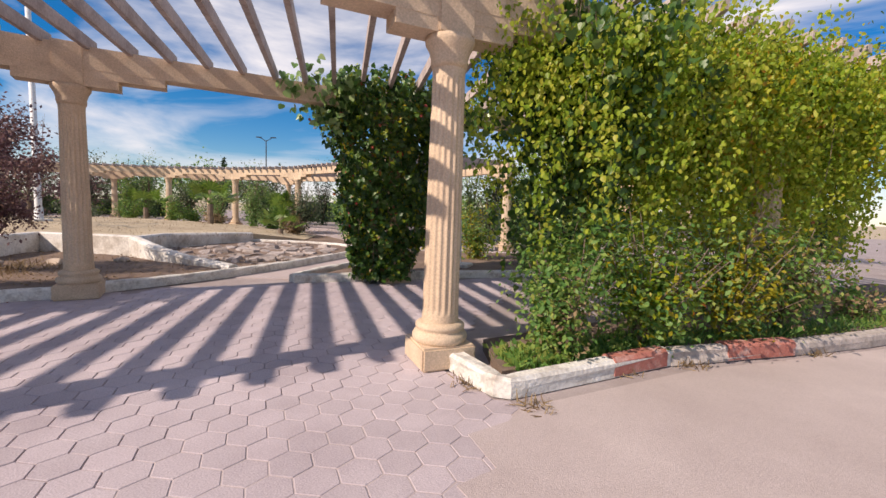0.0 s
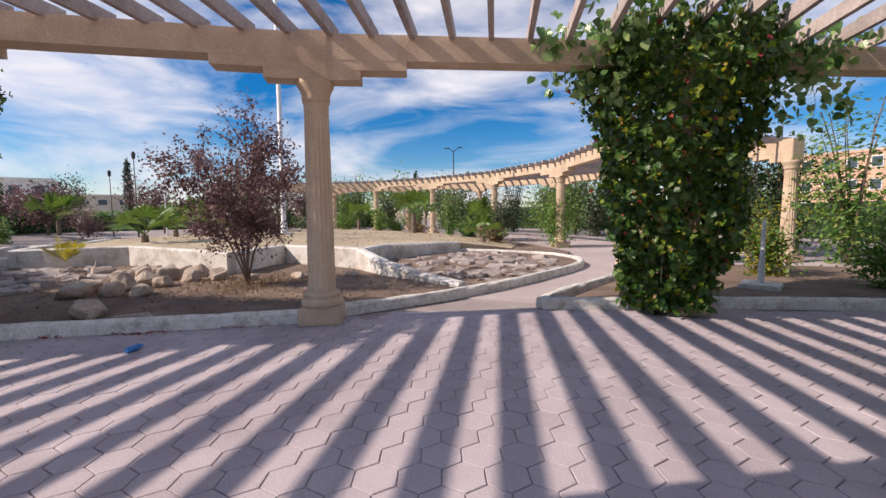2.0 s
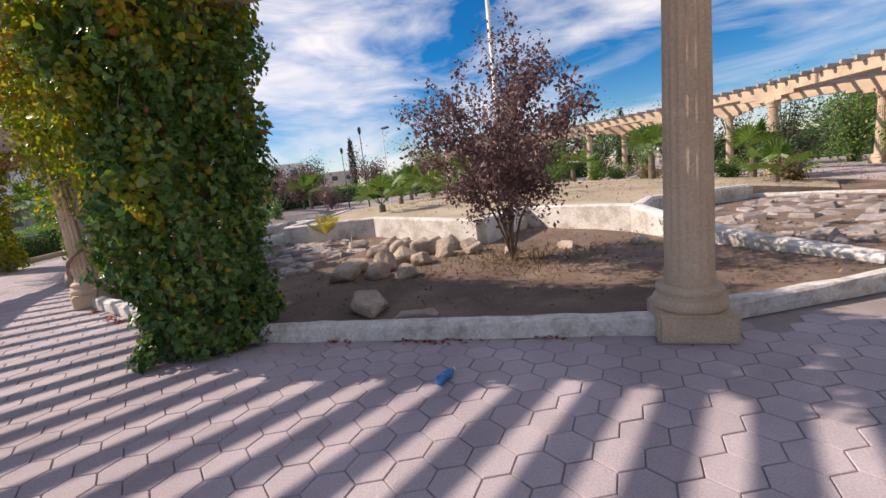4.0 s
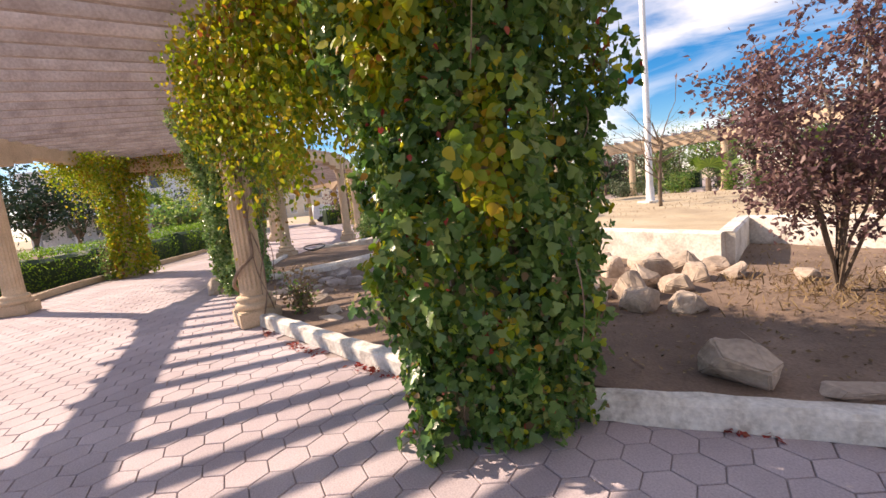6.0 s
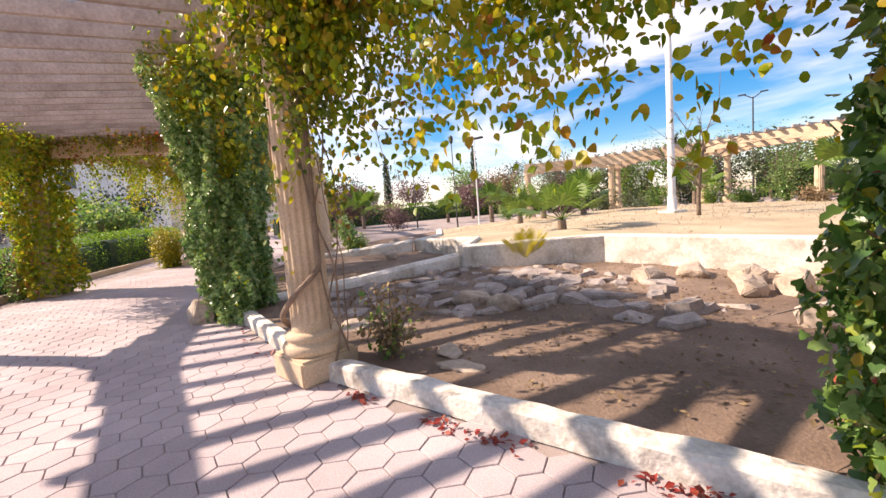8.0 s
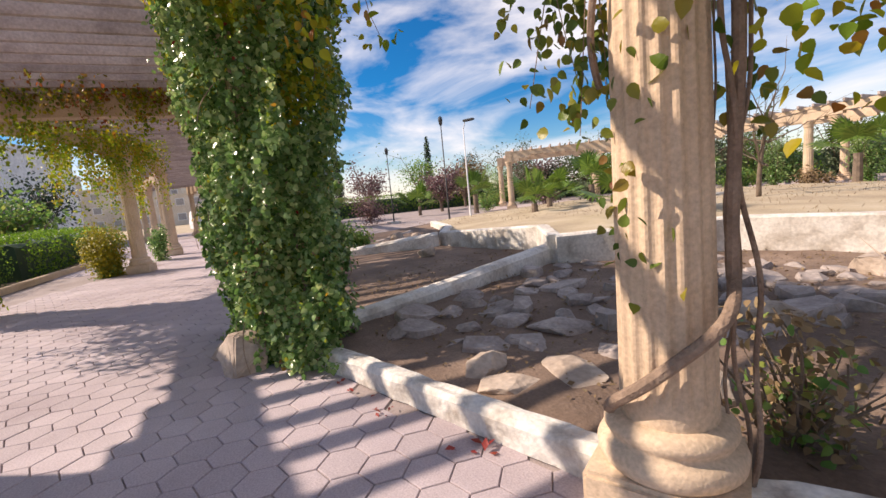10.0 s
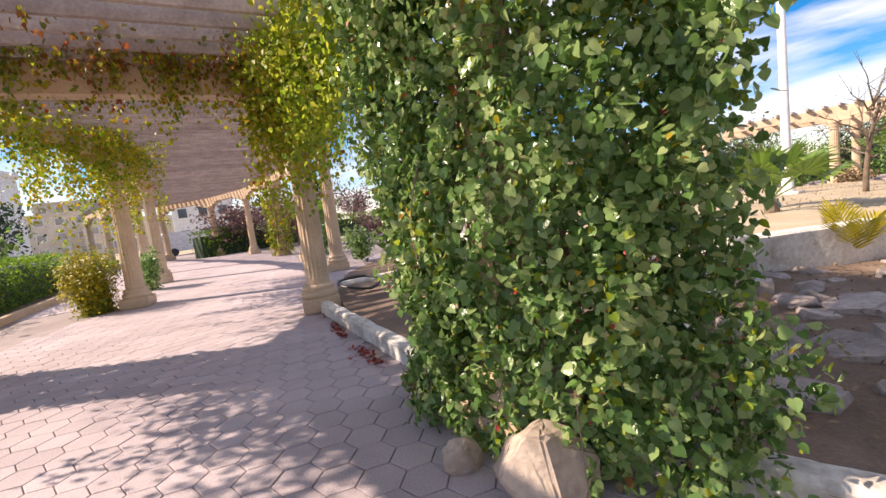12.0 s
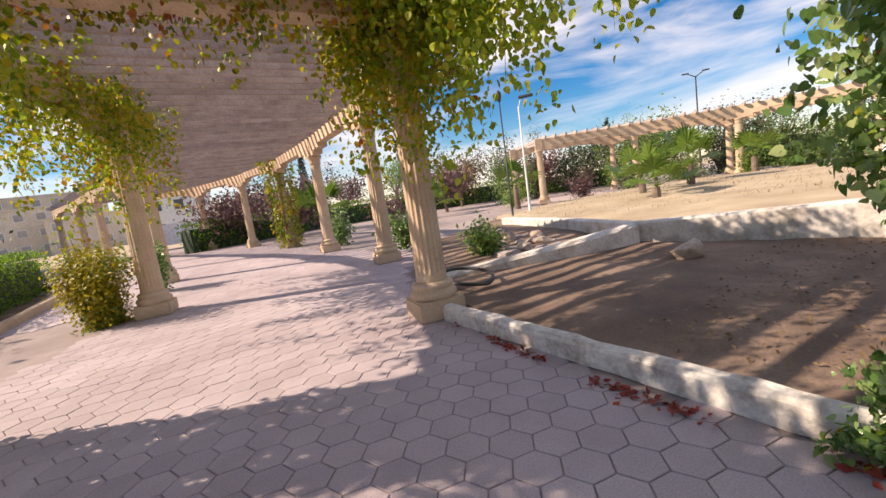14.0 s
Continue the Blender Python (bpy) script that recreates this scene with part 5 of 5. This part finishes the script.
# ---- poles and lamps ----
def lamp_pole(x, y, z, h, r, label, arms=0, mat=M_POLE, head=True, reach=1.1):
    ob = thing("street_lamp", (x, y, z), label, "street lamp")
    part("pole", mesh_of("pole", *lathe([(r * 1.9, 0), (r * 1.9, 0.04), (r * 1.25, 0.06), (r * 1.2, 0.5), (r, 0.55), (r * 0.6, h)], 16), mat, True), None, ob)
    part("footing", block(0.6, 0.6, 0.16, (0, 0, 0.0), 0.02), M_KERB, ob)
    if arms:
        for s in range(arms):
            a = math.pi * s + 0.4
            k = np.linspace(0, 1, 6)
            part("arm", mesh_of("arm", *tube(np.stack([k * reach * math.cos(a), k * reach * math.sin(a), h - 0.1 + 0.35 * k], 1), r * 0.5, 6), mat), None, ob)
            part("lamp_head", block(0.55, 0.2, 0.1, ((reach + 0.2) * math.cos(a), (reach + 0.2) * math.sin(a), h + 0.3), 0.03, math.degrees(a)), M_DARKMETAL, ob)
    elif head:
        part("lantern", mesh_of("lantern", *lathe([(0.03, h), (0.07, h + 0.05), (0.1, h + 0.25), (0.08, h + 0.34), (0.02, h + 0.4)], 10), M_DARKMETAL), None, ob)
    return ob


lamp_pole(-19.58, 9.45, 0.55, 11.5, 0.11, "tall white painted lamp pole on the lawn", 2)
lamp_pole(-34.4, 5.93, 0.0, 3.7, 0.035, "slim grey garden lamp post", 0, M_DARKMETAL)
lamp_pole(-29.1, 7.45, 0.1, 4.1, 0.04, "grey lamp post with a flat lamp head on the lawn", 1, M_POLE, reach=0.12)
lamp_pole(-28.8, 6.1, 0.1, 4.15, 0.035, "slim garden lamp post with a lantern", 0, M_DARKMETAL)
lamp_pole(-33.1, 35.4, 0.0, 8.0, 0.08, "double-armed street lamp beyond the park", 2, M_DARKMETAL, reach=0.55)
lamp_pole(-3.3, 10.2, 0.1, 1.2, 0.04, "short white post in the soil bed", 0, M_POLE, False)


# ---- far buildings ----
def building(x, y, rz, w, d, h, storeys, bays, mat, label, roof=0.4, canopy=False, glass=M_GLASSDARK):
    ob = thing("building", (x, y, 0), label, "building", rz=rz)
    part("wall", block(w, d, h, (0, 0, h / 2 - 0.05), 0.0), mat, ob)
    part("parapet", block(w + 0.3, d + 0.3, roof, (0, 0, h + roof / 2 - 0.05), 0.03), mat, ob)
    sh, bw = h / storeys, w / bays
    frame_me, pane_me = None, None
    for s in range(storeys):
        for b in range(bays):
            at = (-w / 2 + bw * (b + 0.5), -d / 2 - 0.02, sh * s + sh * 0.55)
            if frame_me is None:
                bm = block(bw * 0.5, 0.14, sh * 0.5, (0, 0, 0), 0.02)
                frame_me = bpy.data.meshes.new("window")
                bm.to_mesh(frame_me)
                bm.free()
                frame_me.materials.append(M_WHITEWALL)
                bm = block(bw * 0.42, 0.06, sh * 0.42, (0, -0.06, 0), 0.0)
                pane_me = bpy.data.meshes.new("pane")
                bm.to_mesh(pane_me)
                bm.free()
                pane_me.materials.append(glass)
            wn = part("window", frame_me, None, ob)
            wn.matrix_basis = pose(*at)
            part("pane", pane_me, None, wn)
    if canopy:
        part("canopy", block(w * 1.02, 3.0, 0.25, (0, -d / 2 - 1.5, 2.9), 0.02), M_WHITEWALL, ob)
        for k in range(5):
            part("post", block(0.25, 0.25, 2.8, (-w / 2 + 0.4 + k * (w - 0.8) / 4, -d / 2 - 2.7, 1.4), 0.02), M_WHITEWALL, ob)
    return ob


M_SALMON = surface("salmon_plaster", (0.66, 0.42, 0.3), (0.58, 0.36, 0.26), (0.72, 0.5, 0.37), 6, 0.3, 0.95, 0.1)
building(0.0, 92.0, -15, 18, 12, 9.5, 3, 7, M_SALMON, "salmon coloured apartment block beyond the park")
building(-92.0, 4.0, 80, 8, 8, 6.4, 2, 3, M_WHITEWALL, "white flat-roofed house behind the trees")
building(-104.0, 14.0, 80, 12, 10, 4.6, 2, 4, M_PLASTER, "pale house behind the trees")
building(-59.0, -21.0, 70, 16, 10, 7.5, 2, 5, M_WHITEWALL, "white public building with a canopy on posts", canopy=True)
for x, y, rz, w, h, st, bays in ((-128, -6, 80, 14, 6.5, 2, 4), (-134, -20, 84, 16, 9.0, 3, 5), (-150, -36, 78, 18, 14.0, 4, 6), (-140, -54, 75, 16, 10.0, 3, 5), (-158, -14, 82, 20, 13.5, 4, 6), (-126, -38, 76, 12, 6.0, 2, 4), (-160, -62, 74, 22, 15.0, 4, 7), (-120, 12, 84, 14, 4.6, 1, 5)):
    building(x, y, rz, w, 10, h, st, bays, M_PLASTER, "pale flat-roofed house on the slope beyond the park", glass=M_HAZEPANE)
for i, (x, y, h, sp, n, mat, lab) in enumerate([(-36.0, -17.5, 6.5, 2.6, 2600, M_DARKTREE, "dark pine tree behind the hedge"), (-31.0, -18.0, 7.0, 2.8, 2600, M_DARKTREE, "dark pine tree by the road"), (-43.0, -19.0, 6.0, 2.6, 2000, M_DARKTREE, "dark evergreen tree behind the hedge"),
                                            (-58.0, 20.0, 6.5, 2.6, 1600, M_SHRUB, "green tree beyond the hedge"), (-54.0, 12.0, 4.5, 2.2, 1500, M_PLUM, "purple-leaved tree beyond the hedge"), (-44.0, 3.6, 3.4, 2.0, 2200, M_PLUM, "rusty purple tree before the hedge"), (-47.0, 0.5, 3.4, 2.0, 1800, M_PLUM, "rusty purple tree near the path"), (-60.0, 6.0, 5.0, 2.4, 1500, M_DARKTREE, "dark tree beyond the hedge"),
                                            (-50.0, 28.0, 5.5, 2.6, 1600, M_OLIVE, "grey green tree beyond the hedge"), (-38.0, 36.0, 5.0, 2.6, 1600, M_SHRUB, "green tree behind the far pergola"), (-22.0, 38.0, 4.6, 2.6, 1600, M_OLIVE, "grey green tree behind the far pergola"), (-6.0, 36.0, 5.0, 2.6, 1600, M_SHRUB, "green tree near the apartments"),
                                            (6.5, 19.0, 5.5, 2.2, 1900, M_SHRUB, "street tree with a dark crown"), (11.5, 14.5, 4.5, 2.0, 1800, M_IVY, "dark street tree by the road"), (3.0, 30.0, 5.0, 2.5, 1500, M_SHRUB, "green tree behind the bed"), (-66.0, 32.0, 7.0, 2.8, 1400, M_DARKTREE, "dark tree by the houses"), (-40.0, 22.0, 3.6, 2.0, 2000, M_PLUM, "purple-leaved tree behind the far pergola"), (-37.0, 24.5, 4.2, 2.2, 2000, M_OLIVE, "grey green tree at the end of the far pergola"), (-44.5, 17.5, 3.8, 2.0, 1800, M_TWIG, "half-bare brown tree before the far hedge"), (-33.0, 26.5, 4.4, 2.4, 2000, M_SHRUB, "green tree behind the far pergola's end"), (-41.0, 13.0, 3.4, 1.6, 1500, M_PLUM, "slim purple-leaved tree by the far hedge"), (-28.0, 29.0, 4.2, 2.4, 2000, M_OLIVE, "grey green tree behind the round garden"), (-17.0, 30.0, 4.6, 2.4, 2000, M_SHRUB, "green tree behind the middle of the far pergola"), (-48.0, -12.5, 4.5, 2.4, 2200, M_DARKTREE, "dark bushy tree behind the sunny hedge"), (-40.0, -11.5, 3.2, 2.0, 2200, M_SHRUB, "rounded green tree behind the hedge")]):
    tree("tree", x, y, 0.0, h * 0.32, h, sp, n, 0.24, mat, lab, 120 + i, limbs=12, trunk_r=0.13, tight=0.2)
for i, (x, y, h) in enumerate([(-62.0, 24.0, 9.0), (-63.0, 12.0, 8.0), (-44.0, 40.0, 7.0)]):
    ob = thing("cypress", (x, y, 0), "slender dark cypress against the sky", "tree", "cypresses")
    rg = np.random.default_rng(140 + i)
    part("trunk", mesh_of("trunk", *tube([(0, 0, 0), (0, 0, h * 0.5), (0, 0, h * 0.95)], 0.12, 7, 0.3), M_BARK), None, ob)
    z = rg.beta(1.2, 1.5, 1500) * h * 0.93 + 0.4
    rr = 0.75 * np.sqrt(np.clip(1 - z / h, 0.01, 1)) * rg.uniform(0.5, 1.05, 1500)
    a = rg.uniform(0, 6.28, 1500)
    part("crown", leaves("crown", np.stack([rr * np.cos(a), rr * np.sin(a), z], 1), np.stack([np.cos(a), np.sin(a), 0 * a + 0.8], 1), 0.28, "oval", M_DARKTREE, rg, -0.5, 0.4), None, ob)


# ---- parked vehicles far off ----
def car(x, y, rz, body, label, van=False):
    ob = thing("car", (x, y, 0.0), label, "car", rz=rz)
    h = 1.85 if van else 1.0
    prof = [(-2.2, 0.35), (-2.25, 0.8), (-2.1, h * 0.98), (-1.2 if not van else -2.0, h + (0.45 if not van else 0.1)), (0.5 if not van else 1.0, h + (0.45 if not van else 0.1)), (1.2 if not van else 1.6, 1.0), (2.15, 0.85), (2.2, 0.35)]
    n = len(prof)
    v = [(px, -0.85, pz) for px, pz in prof] + [(px, 0.85, pz) for px, pz in prof]
    f = [tuple(range(n)), tuple(range(2 * n - 1, n - 1, -1))] + [(i, i + n, (i + 1) % n + n, (i + 1) % n) for i in range(n)]
    part("body", mesh_of("body", v, f, body), None, ob)
    part("windscreen", block(0.05, 1.4, 0.5, (1.0 if not van else 1.45, 0, h + 0.05 if not van else 1.45), 0.01), M_GLASSDARK, ob)
    for wx in (-1.4, 1.4):
        for wy in (-0.8, 0.8):
            w = part("wheel", mesh_of("wheel", *lathe([(0.2, -0.1), (0.32, -0.1), (0.32, 0.1), (0.2, 0.1)], 16), M_DARKMETAL), None, ob)
            w.matrix_basis = pose(wx, wy, 0.32, 90, 0, 0)
    return ob


car(-58.0, -1.5, 100, M_WHITEWALL, "white van parked at the end of the path", True)
car(16.0, 19.0, 40, M_WHITEWALL, "white car parked beyond the road trees")

# ---- small things ----
bottle = thing("plastic_bottle", (-7.81, 1.95, 0.035), "crushed blue plastic bottle lying on the paving", "bottle", rz=125)
prof = [(0.012, -0.1), (0.034, -0.098), (0.036, -0.06), (0.03, -0.045), (0.036, -0.03), (0.03, -0.012), (0.036, 0.005), (0.032, 0.05), (0.015, 0.085), (0.013, 0.1)]
b = part("body", mesh_of("body", *lathe(prof, 14), M_BLUE, True), None, bottle)
b.matrix_basis = pose(0, 0, 0, 90, 0, 90)
cp = part("cap", mesh_of("cap", *lathe([(0.016, 0.1), (0.016, 0.118), (0.004, 0.12)], 12), M_WHITEWALL), None, bottle)
cp.matrix_basis = pose(0, 0, 0, 90, 0, 90)

# the old stem that winds round the bare column
k = np.linspace(0, 1, 60)
rad = 0.235 + 0.012 * np.sin(k * 21)
twine = thing("vine_trunk", (COL_C[0], COL_C[1], 0), "bare woody creeper stem winding round the fluted column", "climbing plant")
th = radians(-125) + np.clip(k * 2, 0, 1) * radians(152) + 0.2 * np.sin(k * 18) * np.clip(k - 0.5, 0, 1)
part("stem", mesh_of("stem", *tube(np.stack([rad * np.cos(th), rad * np.sin(th), 0.45 + 0.55 * np.clip(k * 2, 0, 1) + np.clip(k - 0.5, 0, 1) * 5.0], 1), 0.026, 8, 0.8), M_STEM), None, twine)
for s in range(4):
    a0 = radians(28 + s * 15)
    part("stem", mesh_of("stem", *tube(np.stack([(0.27 + 0.06 * np.sin(k * 9 + 2 * s) + 0.015 * np.sin(k * 31)) * np.cos(a0 + 0.3 * np.sin(k * 8 + 2 * s)), (0.27 + 0.06 * np.sin(k * 9 + 2 * s) + 0.015 * np.sin(k * 27)) * np.sin(a0 + 0.3 * np.sin(k * 8 + 2 * s)), 0.1 + k * 3.3], 1), 0.011 - 0.0018 * s, 7, 0.7), M_STEM), None, twine)
th = radians(-155) + 0.5 * np.sin(k * 6)
part("stem", mesh_of("stem", *tube(np.stack([(0.21 + 0.02 * np.sin(k * 13)) * np.cos(th), (0.21 + 0.02 * np.sin(k * 13)) * np.sin(th), 1.75 + k * 1.5], 1), 0.015, 7, 0.8), M_STEM), None, twine)
hose = thing("hose", (-22.75, -1.75, 0.13), "dark bent hose lying on the soil by the column", "hose")
part("coil", mesh_of("coil", *tube(np.stack([0.42 * np.cos(k * 7.2) * (1 + 0.12 * np.sin(k * 9)), 0.36 * np.sin(k * 7.2), 0.03 + 0.12 * np.abs(np.sin(k * 3.6))], 1), 0.022, 7), M_DARKMETAL), None, hose)

# litter and grass
rg = np.random.default_rng(300)


def litter(name, centres, size, shape, mat, label, flat=True):
    c = np.array(centres)
    n = len(c)
    o = np.tile((0.0, 0.0, 1.0), (n, 1)) if flat else np.stack([rg.normal(0, 1, n), rg.normal(0, 1, n), np.full(n, 0.25)], 1)
    me = leaves(name, c, o, size, shape, mat, rg, 0.0 if flat else -2.2, 0.35, 0.4)
    return tagged(new(name, me), label, name.replace("_", " "), kind="stuff")


red = []
for r0, a0, a1, n in ((12.16, -40, -27, 130), (12.18, -64, -50, 220), (12.18, -80, -70, 40), (12.2, -105, -89, 420)):
    a = np.radians(rg.uniform(a0, a1, n))
    r = r0 + np.abs(rg.normal(0, 0.06, n))
    clump = np.sin(a * 60) > -0.3
    red.append(np.stack([CEN[0] + r * np.cos(a), CEN[1] + r * np.sin(a), np.full(n, 0.012)], 1)[clump])
litter("fallen_leaves", np.concatenate(red), 0.055, "oval", M_REDLEAF, "fallen dry red leaves along the kerb")
dry = np.stack([rg.uniform(-20, -7, 13000), rg.uniform(-3, 9, 13000), np.full(13000, 0.125)], 1)
keep = np.hypot(dry[:, 0] - CEN[0], dry[:, 1] - CEN[1]) < 11.7
litter("dry_litter", dry[keep], 0.045, "oval", M_TWIG, "dry leaf litter scattered over the soil")
g = np.stack([rg.uniform(-32, -11, 9000), rg.uniform(2, 21, 9000), np.full(9000, 0.5)], 1)
g[:, 2] = [lawn_z(a, b) - 0.02 for a, b in g[:, :2]]
inside = (g[:, 1] > 4.2) & (np.hypot(g[:, 0] - CEN[0], g[:, 1] - CEN[1]) < 11.5) & ~((g[:, 0] > -15.2) & (g[:, 1] < 7.6))
litter("dry_grass", g[inside], 0.08, "blade", M_TWIG, "dry yellow grass on the lawn", False)
pd = np.stack([-10.64 + rg.normal(0, 0.6, 900), 4.29 + rg.normal(0, 0.55, 900), np.full(900, 0.11)], 1)
litter("dry_grass", pd, 0.1, "blade", M_TWIG, "dry grass round the foot of the plum tree", False)
u = rg.uniform(0, 1, 3200)
bx, by = np.interp(u, [0, 0.2, 0.6, 1], [-0.6, 0.8, 3.2, 6.0]), np.interp(u, [0, 0.2, 0.6, 1], [3.6, 5.0, 6.9, 9.6])
off = np.abs(rg.normal(0, 0.28, 3200))
litter("weeds", np.stack([bx - 0.7 * off, by + 0.7 * off, np.full(3200, 0.12)], 1), 0.12, "blade", M_SHRUB, "low green weeds along the roadside kerb", False)
for x, y in ((0.35, 4.35), (1.0, 4.85), (-0.35, 3.2), (-0.95, 3.4), (2.5, 6.0)):
    c = np.stack([x + rg.normal(0, 0.09, 60), y + rg.normal(0, 0.07, 60), np.full(60, 0.005)], 1)
    litter("weeds", c, 0.085, "blade", M_TWIG, "dry grass tuft growing at the kerb", False)
rng = np.random.default_rng(77)
u, w = rng.beta(1.0, 1.6, 1500), np.abs(rng.normal(0, 0.22, 1500))
litter("weeds", np.stack([-0.55 + 1.3 * u - 0.7 * w, 3.62 + 1.4 * u + 0.7 * w, np.full(1500, 0.13)], 1), 0.09, "oval", M_SHRUB, "low green weeds filling the corner of the entrance bed", False)
# faded red paint on two lengths of the road kerb
for a, b in (((0.2, 4.229), (0.72, 4.786)), ((1.4, 5.299), (2.2, 5.878))):
    a, b = np.array(a), np.array(b)
    v, f = sweep([a + (b - a) * q / 4 for q in range(5)], [(-0.096, 0.01), (-0.094, 0.15), (-0.064, 0.184), (0.064, 0.184), (0.09, 0.15), (0.09, 0.05)])
    tagged(new("kerb_paint", mesh_of("kerb_paint", v, f, M_RED)), "faded red paint on the road kerb", "kerb", kind="structure")

# ---- hexagonal paving ----
EDGE_L, GAP = 0.142, 0.0042
AP = EDGE_L * math.sqrt(3) / 2


def hex_verts(cx, cy, z):
    out = []
    for rr, zz in ((EDGE_L - GAP, z - 0.012), (EDGE_L - GAP, z - 0.004), (EDGE_L - GAP - 0.004, z)):
        for i in range(6):
            a = radians(14 + 60 * i)
            out.append((cx + rr * math.cos(a), cy + rr * math.sin(a), zz))
    return out


HEX_F = [(12, 13, 14, 15, 16, 17)] + [(i + 6 * s, (i + 1) % 6 + 6 * s, (i + 1) % 6 + 6 * (s + 1), i + 6 * (s + 1)) for s in (0, 1) for i in range(6)]
hex_me = mesh_of("paver", hex_verts(0, 0, 0), HEX_F, M_PAVER)
pav = new("floor")
tagged(pav, "pinkish hexagonal concrete paving with dark sandy joints", "paving", kind="structure")
e1 = np.array((math.cos(radians(44)), math.sin(radians(44)))) * (2 * AP)
e2 = np.array((math.cos(radians(104)), math.sin(radians(104)))) * (2 * AP)
org = np.array((-8.882, -0.345)) + EDGE_L * np.array((math.cos(radians(14)), math.sin(radians(14))))
near, field = [], []
for i in range(-330, 331):
    for j in range(-330, 331):
        c = org + i * e1 + j * e2
        x, y = c
        if not (-46 < x < 0.6 and -10 < y < 12):
            continue
        r = math.hypot(x - CEN[0], y - CEN[1])
        ring_ok = 12.12 < r < 17.15 and x < -6.4 and x > -29 and y < 5
        ent = -7.4 <= x < 0.4 and -3.5 < y < 12 and r > 12.12 and (y - 6.5) < 0.91 * (x + 5.5) and not (x > -1.2 and y > 3.6 - 0.75 * (x + 1.2)) and not (x > -0.2 + 0.2 * math.sin(y * 3))
        west = -46 < x <= -29 and -8.0 < y < 0.5
        if not (ring_ok or ent or west) or (x > -7.4 and r < 12.6 and y > 4.4 and x < -7.0):
            continue
        if (x > -1.5 and y > 4.0 + (x + 1.5) * 0.97):
            continue
        if -15.2 < r - 27.6 and -17.6 < x < -14.6 and 12.12 < r < 14.6 and len(near) < 300:
            near.append(c)
        else:
            field.append(c)
for c in near:
    p = part("paver", hex_me, None, pav)
    p.matrix_basis = pose(c[0], c[1], random.uniform(-0.0015, 0.0015), random.uniform(-0.4, 0.4), random.uniform(-0.4, 0.4), 60 * random.randint(0, 5))
allv, allf = [], []
for c in field:
    q = len(allv)
    z = random.uniform(-0.002, 0.0015)
    allv += hex_verts(c[0], c[1], z)
    allf += [tuple(a + q for a in f) for f in HEX_F]
tagged(part("pavers", mesh_of("pavers", allv, allf, M_PAVER_FIELD), None, pav, "hexagonal pavers"), kind="stuff")
